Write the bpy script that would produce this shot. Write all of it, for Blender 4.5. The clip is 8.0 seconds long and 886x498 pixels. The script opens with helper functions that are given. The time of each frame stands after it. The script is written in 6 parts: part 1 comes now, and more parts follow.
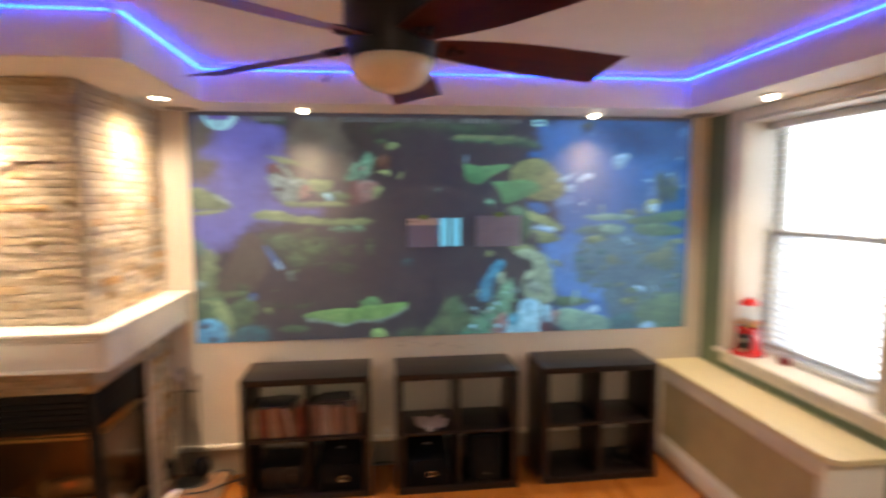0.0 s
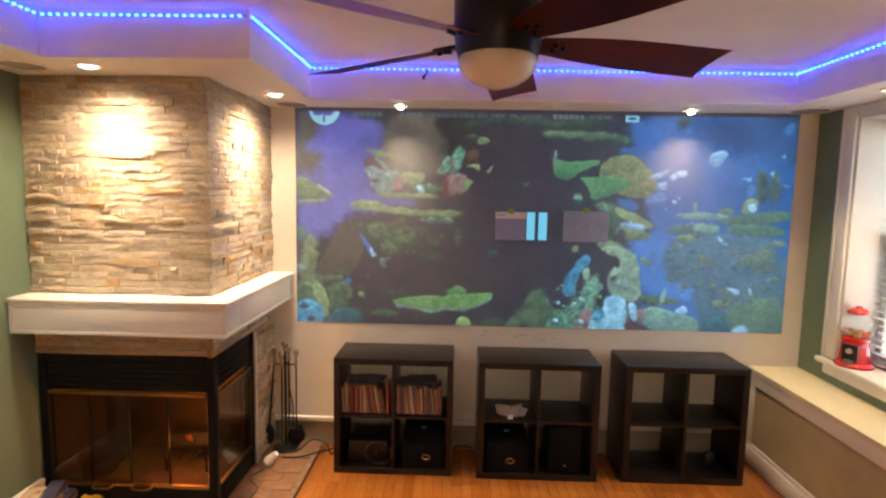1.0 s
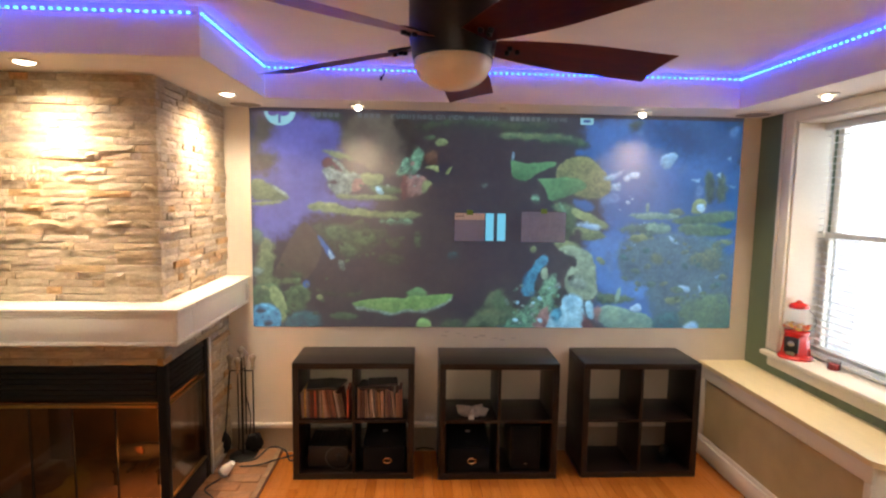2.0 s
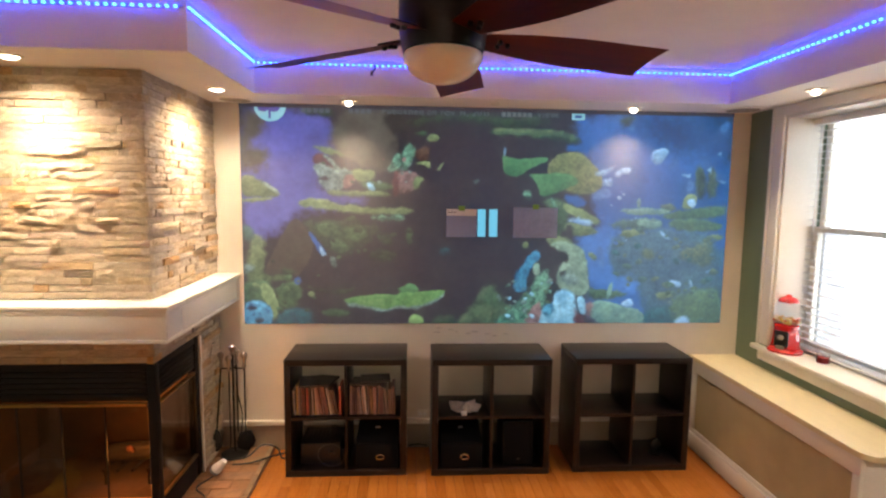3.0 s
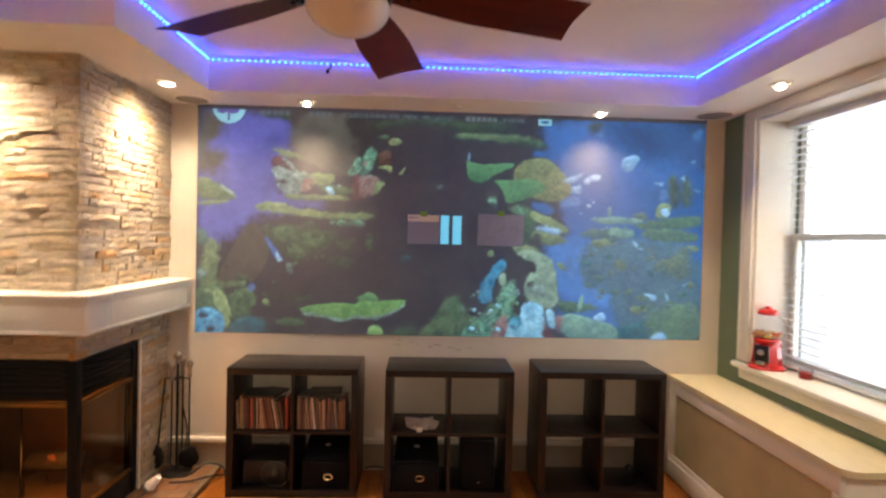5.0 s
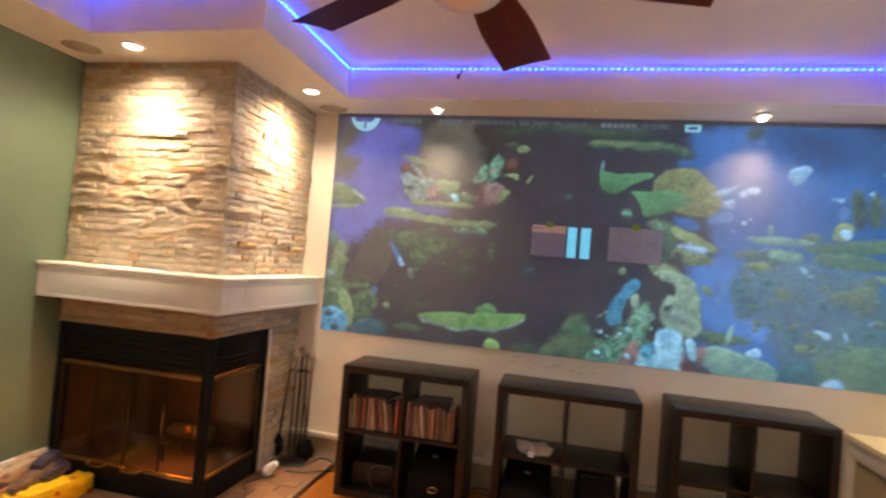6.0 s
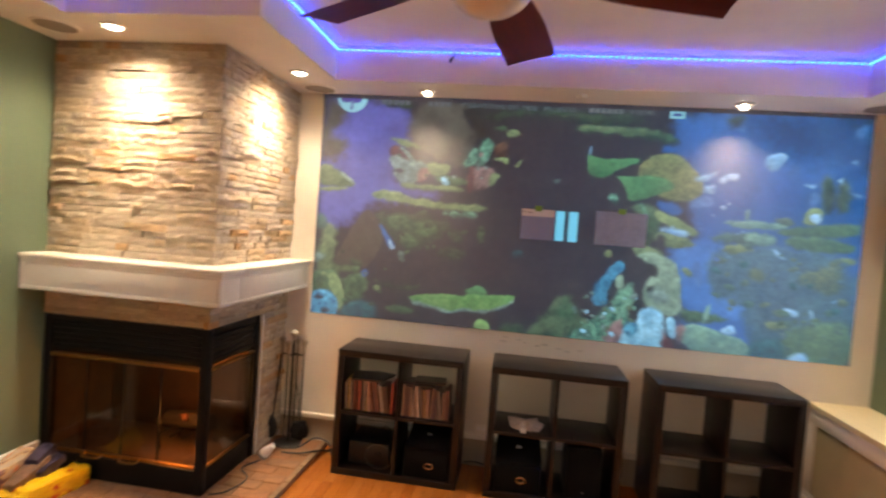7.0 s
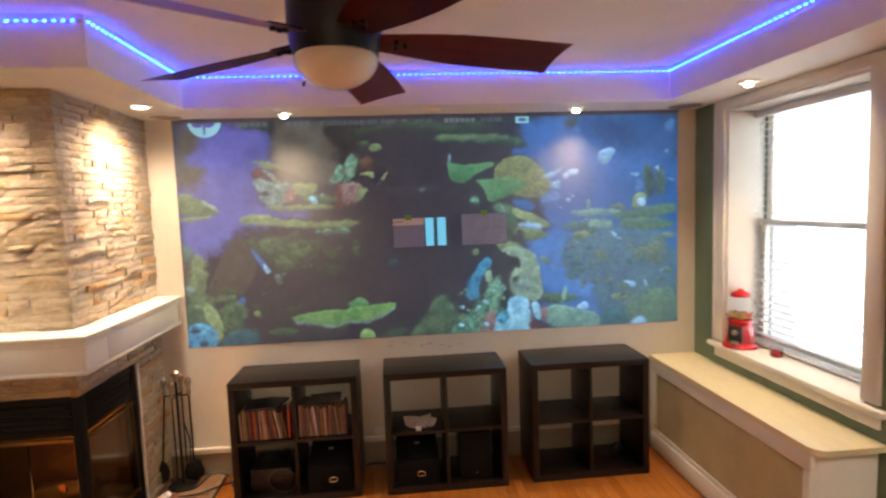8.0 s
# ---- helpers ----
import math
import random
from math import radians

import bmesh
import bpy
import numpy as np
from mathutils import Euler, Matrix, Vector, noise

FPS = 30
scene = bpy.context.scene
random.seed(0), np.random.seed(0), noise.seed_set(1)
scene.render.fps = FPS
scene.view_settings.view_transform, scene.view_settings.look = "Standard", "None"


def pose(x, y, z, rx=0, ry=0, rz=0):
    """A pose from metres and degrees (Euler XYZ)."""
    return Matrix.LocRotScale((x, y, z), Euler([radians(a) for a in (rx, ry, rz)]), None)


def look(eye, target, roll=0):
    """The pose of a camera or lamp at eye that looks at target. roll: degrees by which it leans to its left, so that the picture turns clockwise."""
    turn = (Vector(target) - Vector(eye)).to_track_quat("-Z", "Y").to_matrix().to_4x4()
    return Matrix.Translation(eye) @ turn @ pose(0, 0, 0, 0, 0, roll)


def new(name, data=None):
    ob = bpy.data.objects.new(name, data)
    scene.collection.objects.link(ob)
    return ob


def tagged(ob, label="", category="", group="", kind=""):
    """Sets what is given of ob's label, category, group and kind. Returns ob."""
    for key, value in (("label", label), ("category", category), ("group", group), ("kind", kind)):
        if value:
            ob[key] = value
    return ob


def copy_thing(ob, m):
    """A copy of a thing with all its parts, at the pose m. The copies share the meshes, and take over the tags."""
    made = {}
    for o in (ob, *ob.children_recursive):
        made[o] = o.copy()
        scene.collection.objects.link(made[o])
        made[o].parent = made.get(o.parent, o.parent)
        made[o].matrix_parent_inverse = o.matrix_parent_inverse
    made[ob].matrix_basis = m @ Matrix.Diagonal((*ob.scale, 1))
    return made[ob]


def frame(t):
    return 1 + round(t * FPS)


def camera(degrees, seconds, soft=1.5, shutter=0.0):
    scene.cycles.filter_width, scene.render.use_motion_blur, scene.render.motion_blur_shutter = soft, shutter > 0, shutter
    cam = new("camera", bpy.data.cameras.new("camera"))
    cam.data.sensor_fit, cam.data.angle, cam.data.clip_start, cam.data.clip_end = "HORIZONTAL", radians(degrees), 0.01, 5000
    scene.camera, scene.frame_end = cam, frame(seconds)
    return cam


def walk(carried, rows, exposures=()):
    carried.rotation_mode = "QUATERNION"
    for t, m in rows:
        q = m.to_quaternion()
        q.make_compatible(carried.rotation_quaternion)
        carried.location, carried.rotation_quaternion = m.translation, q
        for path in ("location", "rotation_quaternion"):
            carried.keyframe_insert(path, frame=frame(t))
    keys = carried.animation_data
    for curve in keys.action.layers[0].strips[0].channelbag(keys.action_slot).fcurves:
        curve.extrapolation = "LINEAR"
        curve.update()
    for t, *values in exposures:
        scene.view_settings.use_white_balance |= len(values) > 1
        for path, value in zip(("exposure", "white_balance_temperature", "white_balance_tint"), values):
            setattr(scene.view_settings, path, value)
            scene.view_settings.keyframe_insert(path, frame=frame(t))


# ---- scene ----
cam = camera(79.8, 8.0, soft=2.3, shutter=0.7)
PATH = [
    (0, (0.243, 0.034, 1.852), (0.478, 2.011, 1.658), -0.28),
    (0.1, (0.239, 0.043, 1.855), (0.360, 2.029, 1.653), -0.53),
    (0.2, (0.229, 0.029, 1.849), (0.307, 2.016, 1.636), 0.21),
    (0.3, (0.215, 0.008, 1.839), (0.252, 1.996, 1.624), 1.35),
    (0.5, (0.192, -0.027, 1.819), (0.197, 1.962, 1.608), 1.75),
    (1, (0.170, -0.074, 1.824), (0.117, 1.914, 1.619), 1.07),
    (1.5, (0.179, -0.073, 1.827), (0.228, 1.916, 1.631), 0.72),
    (3, (0.191, -0.064, 1.817), (0.309, 1.921, 1.609), 0.70),
    (3.5, (0.207, -0.078, 1.807), (0.343, 1.907, 1.595), -0.20),
    (4, (0.212, -0.090, 1.765), (0.373, 1.898, 1.617), 0.89),
    (4.2, (0.232, -0.073, 1.741), (0.434, 1.915, 1.669), -0.40),
    (5.3, (0.615, 0.120, 1.460), (0.549, 2.119, 1.445), 3.74),
    (5.5, (0.633, 0.163, 1.414), (0.435, 2.152, 1.490), 5.74),
    (6, (0.613, 0.201, 1.426), (0.179, 2.153, 1.478), 4.72),
    (6.5, (0.574, 0.200, 1.417), (0.063, 2.133, 1.376), 4.45),
    (7, (0.428, 0.126, 1.541), (0.145, 2.104, 1.467), 4.29),
    (7.5, (0.341, 0.077, 1.719), (0.264, 2.062, 1.484), 1.14),
    (7.6, (0.336, 0.061, 1.725), (0.262, 2.046, 1.492), 0.33),
    (7.7, (0.344, 0.046, 1.740), (0.330, 2.032, 1.508), -0.08),
    (7.8, (0.373, 0.031, 1.758), (0.434, 2.021, 1.565), -1.18),
    (7.9, (0.425, 0.014, 1.787), (0.571, 2.002, 1.619), -1.50),
    (8, (0.446, 0.001, 1.805), (0.620, 1.986, 1.634), -2.00),
]
walk(cam, [(t, look(eye, target, roll)) for t, eye, target, roll in PATH])

# ---- world and large lights ----
world = bpy.data.worlds.new("sky")
scene.world = world
world.use_nodes = True
sky = world.node_tree.nodes.new("ShaderNodeTexSky")
sky.sky_type, sky.sun_disc = "NISHITA", False
sky.sun_elevation, sky.sun_rotation = radians(35), radians(120)
world.node_tree.links.new(sky.outputs[0], world.node_tree.nodes["Background"].inputs[0])
world.node_tree.nodes["Background"].inputs[1].default_value = 0.15
scene.view_settings.exposure = 0.36

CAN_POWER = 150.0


def spot_lamp(name, place, target, power, color, cone=80, blend=0.6, radius=0.03):
    data = bpy.data.lights.new(name, "SPOT")
    data.energy, data.color, data.spot_size, data.spot_blend, data.shadow_soft_size = power, color, radians(cone), blend, radius
    ob = new(name, data)
    ob.matrix_world = look(place, target)
    return ob


WARM = (1.0, 0.77, 0.52)
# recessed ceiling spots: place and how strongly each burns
CANS_AND_FILL = [(-1.585, 2.45, 1.3), (-0.93, 3.12, 1.3), (-0.215, 3.43, 0.28), (1.66, 3.46, 0.25), (2.355, 2.735, 0.44),
        # unseen spots, added as fill beside and behind the camera
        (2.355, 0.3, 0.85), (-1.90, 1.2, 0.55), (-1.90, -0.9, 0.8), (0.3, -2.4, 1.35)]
for n, (cx, cy, k) in enumerate(CANS_AND_FILL):
    if n == 0:      # the two spots that graze the stone
        spot_lamp("ceiling_spot_or_fill_beam", (cx, cy, 2.385), (cx, cy + 0.10, 0.9), CAN_POWER * 0.66, WARM, cone=150, blend=1.0, radius=0.05)
        spot_lamp("ceiling_spot_core", (cx, cy, 2.380), (cx, cy + 0.17, 1.75), CAN_POWER * 0.58, WARM, cone=74, blend=1.0, radius=0.05)
    elif n == 1:
        spot_lamp("ceiling_spot_or_fill_beam", (cx, cy, 2.385), (cx - 0.10, cy, 0.9), CAN_POWER * 0.66, WARM, cone=150, blend=1.0, radius=0.05)
        spot_lamp("ceiling_spot_core", (cx, cy, 2.380), (cx - 0.17, cy, 1.75), CAN_POWER * 0.58, WARM, cone=74, blend=1.0, radius=0.05)
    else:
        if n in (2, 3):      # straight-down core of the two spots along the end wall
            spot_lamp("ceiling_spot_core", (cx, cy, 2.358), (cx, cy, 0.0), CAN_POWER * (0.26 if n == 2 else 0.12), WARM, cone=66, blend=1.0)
        spot_lamp("ceiling_spot_or_fill_beam", (cx, cy, 2.360), (cx, cy - (0.5 if k < 0.5 else 0.0), 0.0), CAN_POWER * k, WARM if n < 5 else (1.0, 0.91, 0.77), cone=130 if n < 8 else 160, blend=1.0)

# ---- materials ----
def nodes_of(name):
    m = bpy.data.materials.new(name)
    m.use_nodes = True
    nt = m.node_tree
    return m, nt, nt.nodes["Principled BSDF"]


def noise_node(nt, scale, detail=3.0, rough=0.55, coord="Object", stretch=None):
    tc = nt.nodes.new("ShaderNodeTexCoord")
    tex = nt.nodes.new("ShaderNodeTexNoise")
    tex.inputs["Scale"].default_value, tex.inputs["Detail"].default_value, tex.inputs["Roughness"].default_value = scale, detail, rough
    if stretch:
        mp = nt.nodes.new("ShaderNodeMapping")
        mp.inputs["Scale"].default_value = stretch
        nt.links.new(tc.outputs[coord], mp.inputs[0])
        nt.links.new(mp.outputs[0], tex.inputs["Vector"])
    else:
        nt.links.new(tc.outputs[coord], tex.inputs["Vector"])
    return tex


def ramp(nt, source, stops):
    r = nt.nodes.new("ShaderNodeValToRGB")
    while len(r.color_ramp.elements) < len(stops):
        r.color_ramp.elements.new(0.5)
    for e, (p, c) in zip(r.color_ramp.elements, stops):
        e.position, e.color = p, (*c, 1)
    nt.links.new(source, r.inputs[0])
    return r


def mixed(nt, a, b, fac, mode="MULTIPLY"):
    n = nt.nodes.new("ShaderNodeMix")
    n.data_type, n.blend_type = "RGBA", mode
    if isinstance(fac, float):
        n.inputs[0].default_value = fac
    else:
        nt.links.new(fac, n.inputs[0])
    for k, v in ((6, a), (7, b)):
        if isinstance(v, tuple):
            n.inputs[k].default_value = (*v, 1)
        else:
            nt.links.new(v, n.inputs[k])
    return n.outputs[2]


def shade(c, k):
    return tuple(min(1.0, v * k) for v in c)


def surface(name, color, rough=0.6, metal=0.0, var=0.12, scale=3.0, fine=60.0, bump=0.08, dist=0.002, stretch=None, coat=0.0):
    """Painted or solid surface with broad mottling, fine grain and relief."""
    m, nt, bsdf = nodes_of(name)
    big = noise_node(nt, scale, stretch=stretch)
    small = noise_node(nt, fine, 4.0, stretch=stretch)
    c = ramp(nt, big.outputs[0], [(0.3, shade(color, 1 - var)), (0.7, shade(color, 1 + var * 0.6))]).outputs[0]
    g = ramp(nt, small.outputs[0], [(0.3, (1 - var, 1 - var, 1 - var)), (0.7, (1, 1, 1))]).outputs[0]
    nt.links.new(mixed(nt, c, g, 1.0), bsdf.inputs["Base Color"])
    rr = nt.nodes.new("ShaderNodeMapRange")
    rr.inputs["To Min"].default_value, rr.inputs["To Max"].default_value = max(0.02, rough - 0.1), min(1, rough + 0.1)
    nt.links.new(big.outputs[0], rr.inputs[0])
    nt.links.new(rr.outputs[0], bsdf.inputs["Roughness"])
    bsdf.inputs["Metallic"].default_value = metal
    bsdf.inputs["Coat Weight"].default_value = coat
    b = nt.nodes.new("ShaderNodeBump")
    b.inputs["Strength"].default_value, b.inputs["Distance"].default_value = bump, dist
    nt.links.new(small.outputs[0], b.inputs["Height"])
    nt.links.new(b.outputs[0], bsdf.inputs["Normal"])
    return m


def pieces(name, stops, rough=0.6, var=0.2, scale=8.0, fine=50.0, bump=0.3, dist=0.004, stretch=None, island=False):
    """Surface whose colour differs from piece to piece."""
    m, nt, bsdf = nodes_of(name)
    if island:
        src = nt.nodes.new("ShaderNodeNewGeometry").outputs["Random Per Island"]
    else:
        src = nt.nodes.new("ShaderNodeObjectInfo").outputs["Random"]
    c = ramp(nt, src, stops).outputs[0]
    big = noise_node(nt, scale, 4.0, stretch=stretch)
    small = noise_node(nt, fine, 4.0, stretch=stretch)
    g1 = ramp(nt, big.outputs[0], [(0.3, (1 - var, 1 - var, 1 - var)), (0.7, (1, 1, 1))]).outputs[0]
    g2 = ramp(nt, small.outputs[0], [(0.3, (1 - var, 1 - var, 1 - var)), (0.65, (1, 1, 1))]).outputs[0]
    nt.links.new(mixed(nt, mixed(nt, c, g1, 1.0), g2, 1.0), bsdf.inputs["Base Color"])
    bsdf.inputs["Roughness"].default_value = rough
    b = nt.nodes.new("ShaderNodeBump")
    b.inputs["Strength"].default_value, b.inputs["Distance"].default_value = bump, dist
    nt.links.new(small.outputs[0], b.inputs["Height"])
    nt.links.new(b.outputs[0], bsdf.inputs["Normal"])
    return m


def glowing(name, color, strength):
    m, nt, bsdf = nodes_of(name)
    bsdf.inputs["Base Color"].default_value = (*shade(color, 0.5), 1)
    bsdf.inputs["Emission Color"].default_value = (*color, 1)
    bsdf.inputs["Emission Strength"].default_value = strength
    return m


def clear_glass(name, tint=(0.9, 0.92, 0.92), rough=0.02, ior=1.45):
    m, nt, bsdf = nodes_of(name)
    out = nt.nodes["Material Output"]
    tr, gl = nt.nodes.new("ShaderNodeBsdfTransparent"), nt.nodes.new("ShaderNodeBsdfGlossy")
    tr.inputs[0].default_value = (*tint, 1)
    gl.inputs["Roughness"].default_value = rough
    fr, mx = nt.nodes.new("ShaderNodeFresnel"), nt.nodes.new("ShaderNodeMixShader")
    fr.inputs[0].default_value = ior
    nt.links.new(fr.outputs[0], mx.inputs[0])
    nt.links.new(tr.outputs[0], mx.inputs[1])
    nt.links.new(gl.outputs[0], mx.inputs[2])
    nt.links.new(mx.outputs[0], out.inputs[0])
    return m


def beam(name, dark, light, scale, gain=1.0, spot=0.5):
    """Dull grey screen paint with a projected two-tone picture on it."""
    m, nt, bsdf = nodes_of(name)
    bsdf.inputs["Base Color"].default_value = (0.075, 0.07, 0.075, 1)
    bsdf.inputs["Roughness"].default_value = 0.75
    n = noise_node(nt, scale, 5.0, 0.65)
    less = (0.026, 0.018, 0.014)
    dark, light = (tuple(max(0.0, v - s) for v, s in zip(c, less)) for c in (dark, light))
    c = ramp(nt, n.outputs[0], [(spot - 0.14, dark), (spot + 0.14, light)])
    nt.links.new(c.outputs[0], bsdf.inputs["Emission Color"])
    bsdf.inputs["Emission Strength"].default_value = gain
    return m


WALL_WHITE = surface("cream_wall_paint", (0.70, 0.64, 0.55), 0.6, var=0.06, fine=140, bump=0.06)
CEIL_WHITE = surface("ceiling_paint", (0.84, 0.79, 0.72), 0.55, var=0.05, fine=120, bump=0.06)
SAGE = surface("sage_green_paint", (0.148, 0.200, 0.126), 0.55, var=0.08, fine=140, bump=0.06)
TRIM = surface("white_trim_paint", (0.76, 0.72, 0.64), 0.38, var=0.06, fine=90, bump=0.04)
MANTEL = surface("mantel_paint", (0.74, 0.69, 0.60), 0.4, var=0.07, fine=90, bump=0.05)
TAUPE = surface("taupe_board_paint", (0.36, 0.29, 0.215), 0.55, var=0.1, fine=90, bump=0.05)
BENCH_TOP = surface("cream_bench_top", (0.77, 0.665, 0.41), 0.35, var=0.08, scale=2, fine=40, bump=0.05, stretch=(1, 0.2, 1))
CANE = surface("tan_radiator_mesh", (0.47, 0.39, 0.225), 0.7, var=0.15, fine=320, bump=0.4)
ESPRESSO = surface("black_brown_veneer", (0.0165, 0.0100, 0.0083), 0.36, var=0.3, scale=4, fine=50, bump=0.1, stretch=(0.3, 2, 2))
BLACK_METAL = surface("black_stove_metal", (0.007, 0.006, 0.0055), 0.5, var=0.25, fine=120, bump=0.08)
BRASS = surface("worn_brass", (0.42, 0.24, 0.08), 0.32, 1.0, var=0.25, fine=80, bump=0.06)
BRONZE = surface("dark_bronze", (0.020, 0.017, 0.022), 0.4, 0.6, var=0.2, fine=90, bump=0.04)
STEEL = surface("brushed_steel", (0.45, 0.40, 0.34), 0.35, 1.0, var=0.2, fine=90, bump=0.05)
IRON = surface("wrought_iron", (0.02, 0.018, 0.016), 0.5, 0.5, var=0.3, fine=90, bump=0.2)
BLADE = surface("dark_cherry_wood", (0.21, 0.038, 0.013), 0.35, var=0.3, scale=3, fine=30, bump=0.08, stretch=(0.5, 9, 9))
OPAL = surface("opal_glass", (0.80, 0.75, 0.68), 0.25, var=0.04, bump=0.0)
GRILLE = surface("speaker_grille", (0.33, 0.28, 0.23), 0.7, var=0.2, fine=400, bump=0.4)
STONE = pieces("ledger_stone", [(0.0, (0.50, 0.37, 0.23)), (0.18, (0.68, 0.54, 0.36)), (0.42, (0.58, 0.47, 0.35)), (0.64, (0.74, 0.62, 0.45)), (0.82, (0.47, 0.39, 0.31)), (0.92, (0.62, 0.47, 0.29)), (1.0, (0.62, 0.36, 0.15))],
               0.8, 0.3, 1.5, 8.0, 0.6, 0.01)
# dark backing colour, shade painted into the gaps between the pieces
GAP_SHADE = surface("stone_shadow_gap", (0.10, 0.085, 0.065), 0.9, var=0.2)
OAK = pieces("orange_oak_floor", [(0.0, (0.41, 0.125, 0.018)), (0.35, (0.51, 0.17, 0.026)), (0.7, (0.55, 0.19, 0.034)), (1.0, (0.46, 0.145, 0.021))], 0.24, 0.22, 3.0, 24.0, 0.06, 0.001, stretch=(6, 0.5, 1))
BRICK = pieces("hearth_brick", [(0.0, (0.31, 0.128, 0.050)), (0.3, (0.33, 0.148, 0.060)), (0.55, (0.29, 0.150, 0.070)), (0.8, (0.33, 0.155, 0.064)), (1.0, (0.29, 0.155, 0.074))], 0.65, 0.3, 6.0, 40.0, 0.25, 0.003)
HEARTH_STONE = surface("grey_hearth_edge", (0.27, 0.165, 0.088), 0.7, var=0.3, scale=7, fine=50, bump=0.2)
GROUT = surface("hearth_grout", (0.27, 0.135, 0.062), 0.9, var=0.2)
FIREBRICK = surface("sooty_firebrick", (0.15, 0.075, 0.032), 0.9, var=0.35, scale=6, fine=40, bump=0.3)
FIRE_GLASS = clear_glass("smoked_fire_glass", (0.24, 0.20, 0.165), 0.08, 1.45)
SIDE_GLASS = clear_glass("sooty_side_glass", (0.13, 0.12, 0.11), 0.12, 1.5)
GLASS = clear_glass("clear_glass", (0.95, 0.97, 0.97))
BULB = glowing("lit_bulb", (1.0, 0.86, 0.62), 14.0)
LED_GLOW = glowing("blue_led", (0.014, 0.065, 1.0), 21.0)
DAY = glowing("bright_overcast_distance", (0.90, 0.95, 1.0), 4.2)
for m, level in ((BLACK_METAL, 0.15), (ESPRESSO, 0.35)):
    m.node_tree.nodes["Principled BSDF"].inputs["Specular IOR Level"].default_value = level

# ---- shapes ----
def box(bm, x0, x1, y0, y1, z0, z1, bevel=0.0, seg=2):
    m = Matrix.LocRotScale(((x0 + x1) / 2, (y0 + y1) / 2, (z0 + z1) / 2), None, (x1 - x0, y1 - y0, z1 - z0))
    verts = bmesh.ops.create_cube(bm, size=1, matrix=m)["verts"]
    if bevel:
        edges = list({e for v in verts for e in v.link_edges})
        bmesh.ops.bevel(bm, geom=edges, offset=bevel, segments=seg, affect="EDGES", profile=0.5)
    return bm


def lathe(bm, profile, n=24, m=None):
    """A turned body from (radius, height) pairs; open ends are capped."""
    m = m or Matrix()
    rings = []
    for r, z in profile:
        rings.append([bm.verts.new(m @ Vector((r * math.cos(2 * math.pi * k / n), r * math.sin(2 * math.pi * k / n), z))) for k in range(n)])
    for a, b in zip(rings, rings[1:]):
        for k in range(n):
            bm.faces.new((a[k], a[(k + 1) % n], b[(k + 1) % n], b[k]))
    bm.faces.new(list(reversed(rings[0])))
    bm.faces.new(rings[-1])
    bmesh.ops.recalc_face_normals(bm, faces=bm.faces[:])
    return bm


def tube(bm, pts, r, n=8):
    pts = [Vector(p) for p in pts]
    rings = []
    for i, p in enumerate(pts):
        d = (pts[min(i + 1, len(pts) - 1)] - pts[max(i - 1, 0)]).normalized()
        q = d.to_track_quat("Z", "Y")
        rings.append([bm.verts.new(p + q @ Vector((r * math.cos(2 * math.pi * k / n), r * math.sin(2 * math.pi * k / n), 0))) for k in range(n)])
    for a, b in zip(rings, rings[1:]):
        for k in range(n):
            bm.faces.new((a[k], a[(k + 1) % n], b[(k + 1) % n], b[k]))
    bm.faces.new(list(reversed(rings[0])))
    bm.faces.new(rings[-1])
    return bm


def curve_points(ctrl, steps=8):
    """Smooth points through a few control points."""
    c = [Vector(p) for p in ctrl]
    c = [2 * c[0] - c[1]] + c + [2 * c[-1] - c[-2]]
    out = []
    for i in range(1, len(c) - 2):
        for k in range(steps):
            t = k / steps
            out.append(0.5 * (2 * c[i] + (c[i + 1] - c[i - 1]) * t + (2 * c[i - 1] - 5 * c[i] + 4 * c[i + 1] - c[i + 2]) * t * t + (3 * c[i] - c[i - 1] - 3 * c[i + 1] + c[i + 2]) * t ** 3))
    return out + [c[-2]]


def smooth(me, angle=40):
    for p in me.polygons:
        p.use_smooth = True
    me.set_sharp_from_angle(angle=radians(angle))


def part(name, bm, material, parent=None, label="", soft=True):
    me = bpy.data.meshes.new(name)
    bm.to_mesh(me)
    bm.free()
    me.materials.append(material)
    if soft:
        smooth(me)
    ob = new(name, me)
    ob.parent = parent
    if label:
        ob["label"] = label
    return ob


def thing(name, place, label, category, group="", turn=0.0):
    ob = new(name)
    ob.empty_display_size = 0.05
    ob.matrix_basis = pose(*place, 0, 0, turn)
    return tagged(ob, label, category, group)


def structure(name, bm, material, label, category):
    return tagged(part(name, bm, material, soft=False), label, category, kind="structure")


def B():
    return bmesh.new()


# ---- room shell ----
XL, XR, YB, YF, SOFFIT, CEIL = -2.11, 2.57, 3.60, -2.60, 2.40, 2.61
FY_STONE = 2.66
structure("wall_north", box(B(), XL - 0.15, XR + 0.30, YB, YB + 0.15, -0.1, CEIL), WALL_WHITE, "cream painted end wall behind the projected picture", "wall")
structure("wall_west", box(B(), XL - 0.15, XL, YF, YB, -0.1, CEIL), SAGE, "sage green painted side wall by the fireplace", "wall")
structure("wall_south", box(B(), XL - 0.15, XR + 0.30, YF - 0.15, YF, -0.1, CEIL), WALL_WHITE, "cream painted wall closing the room", "wall")
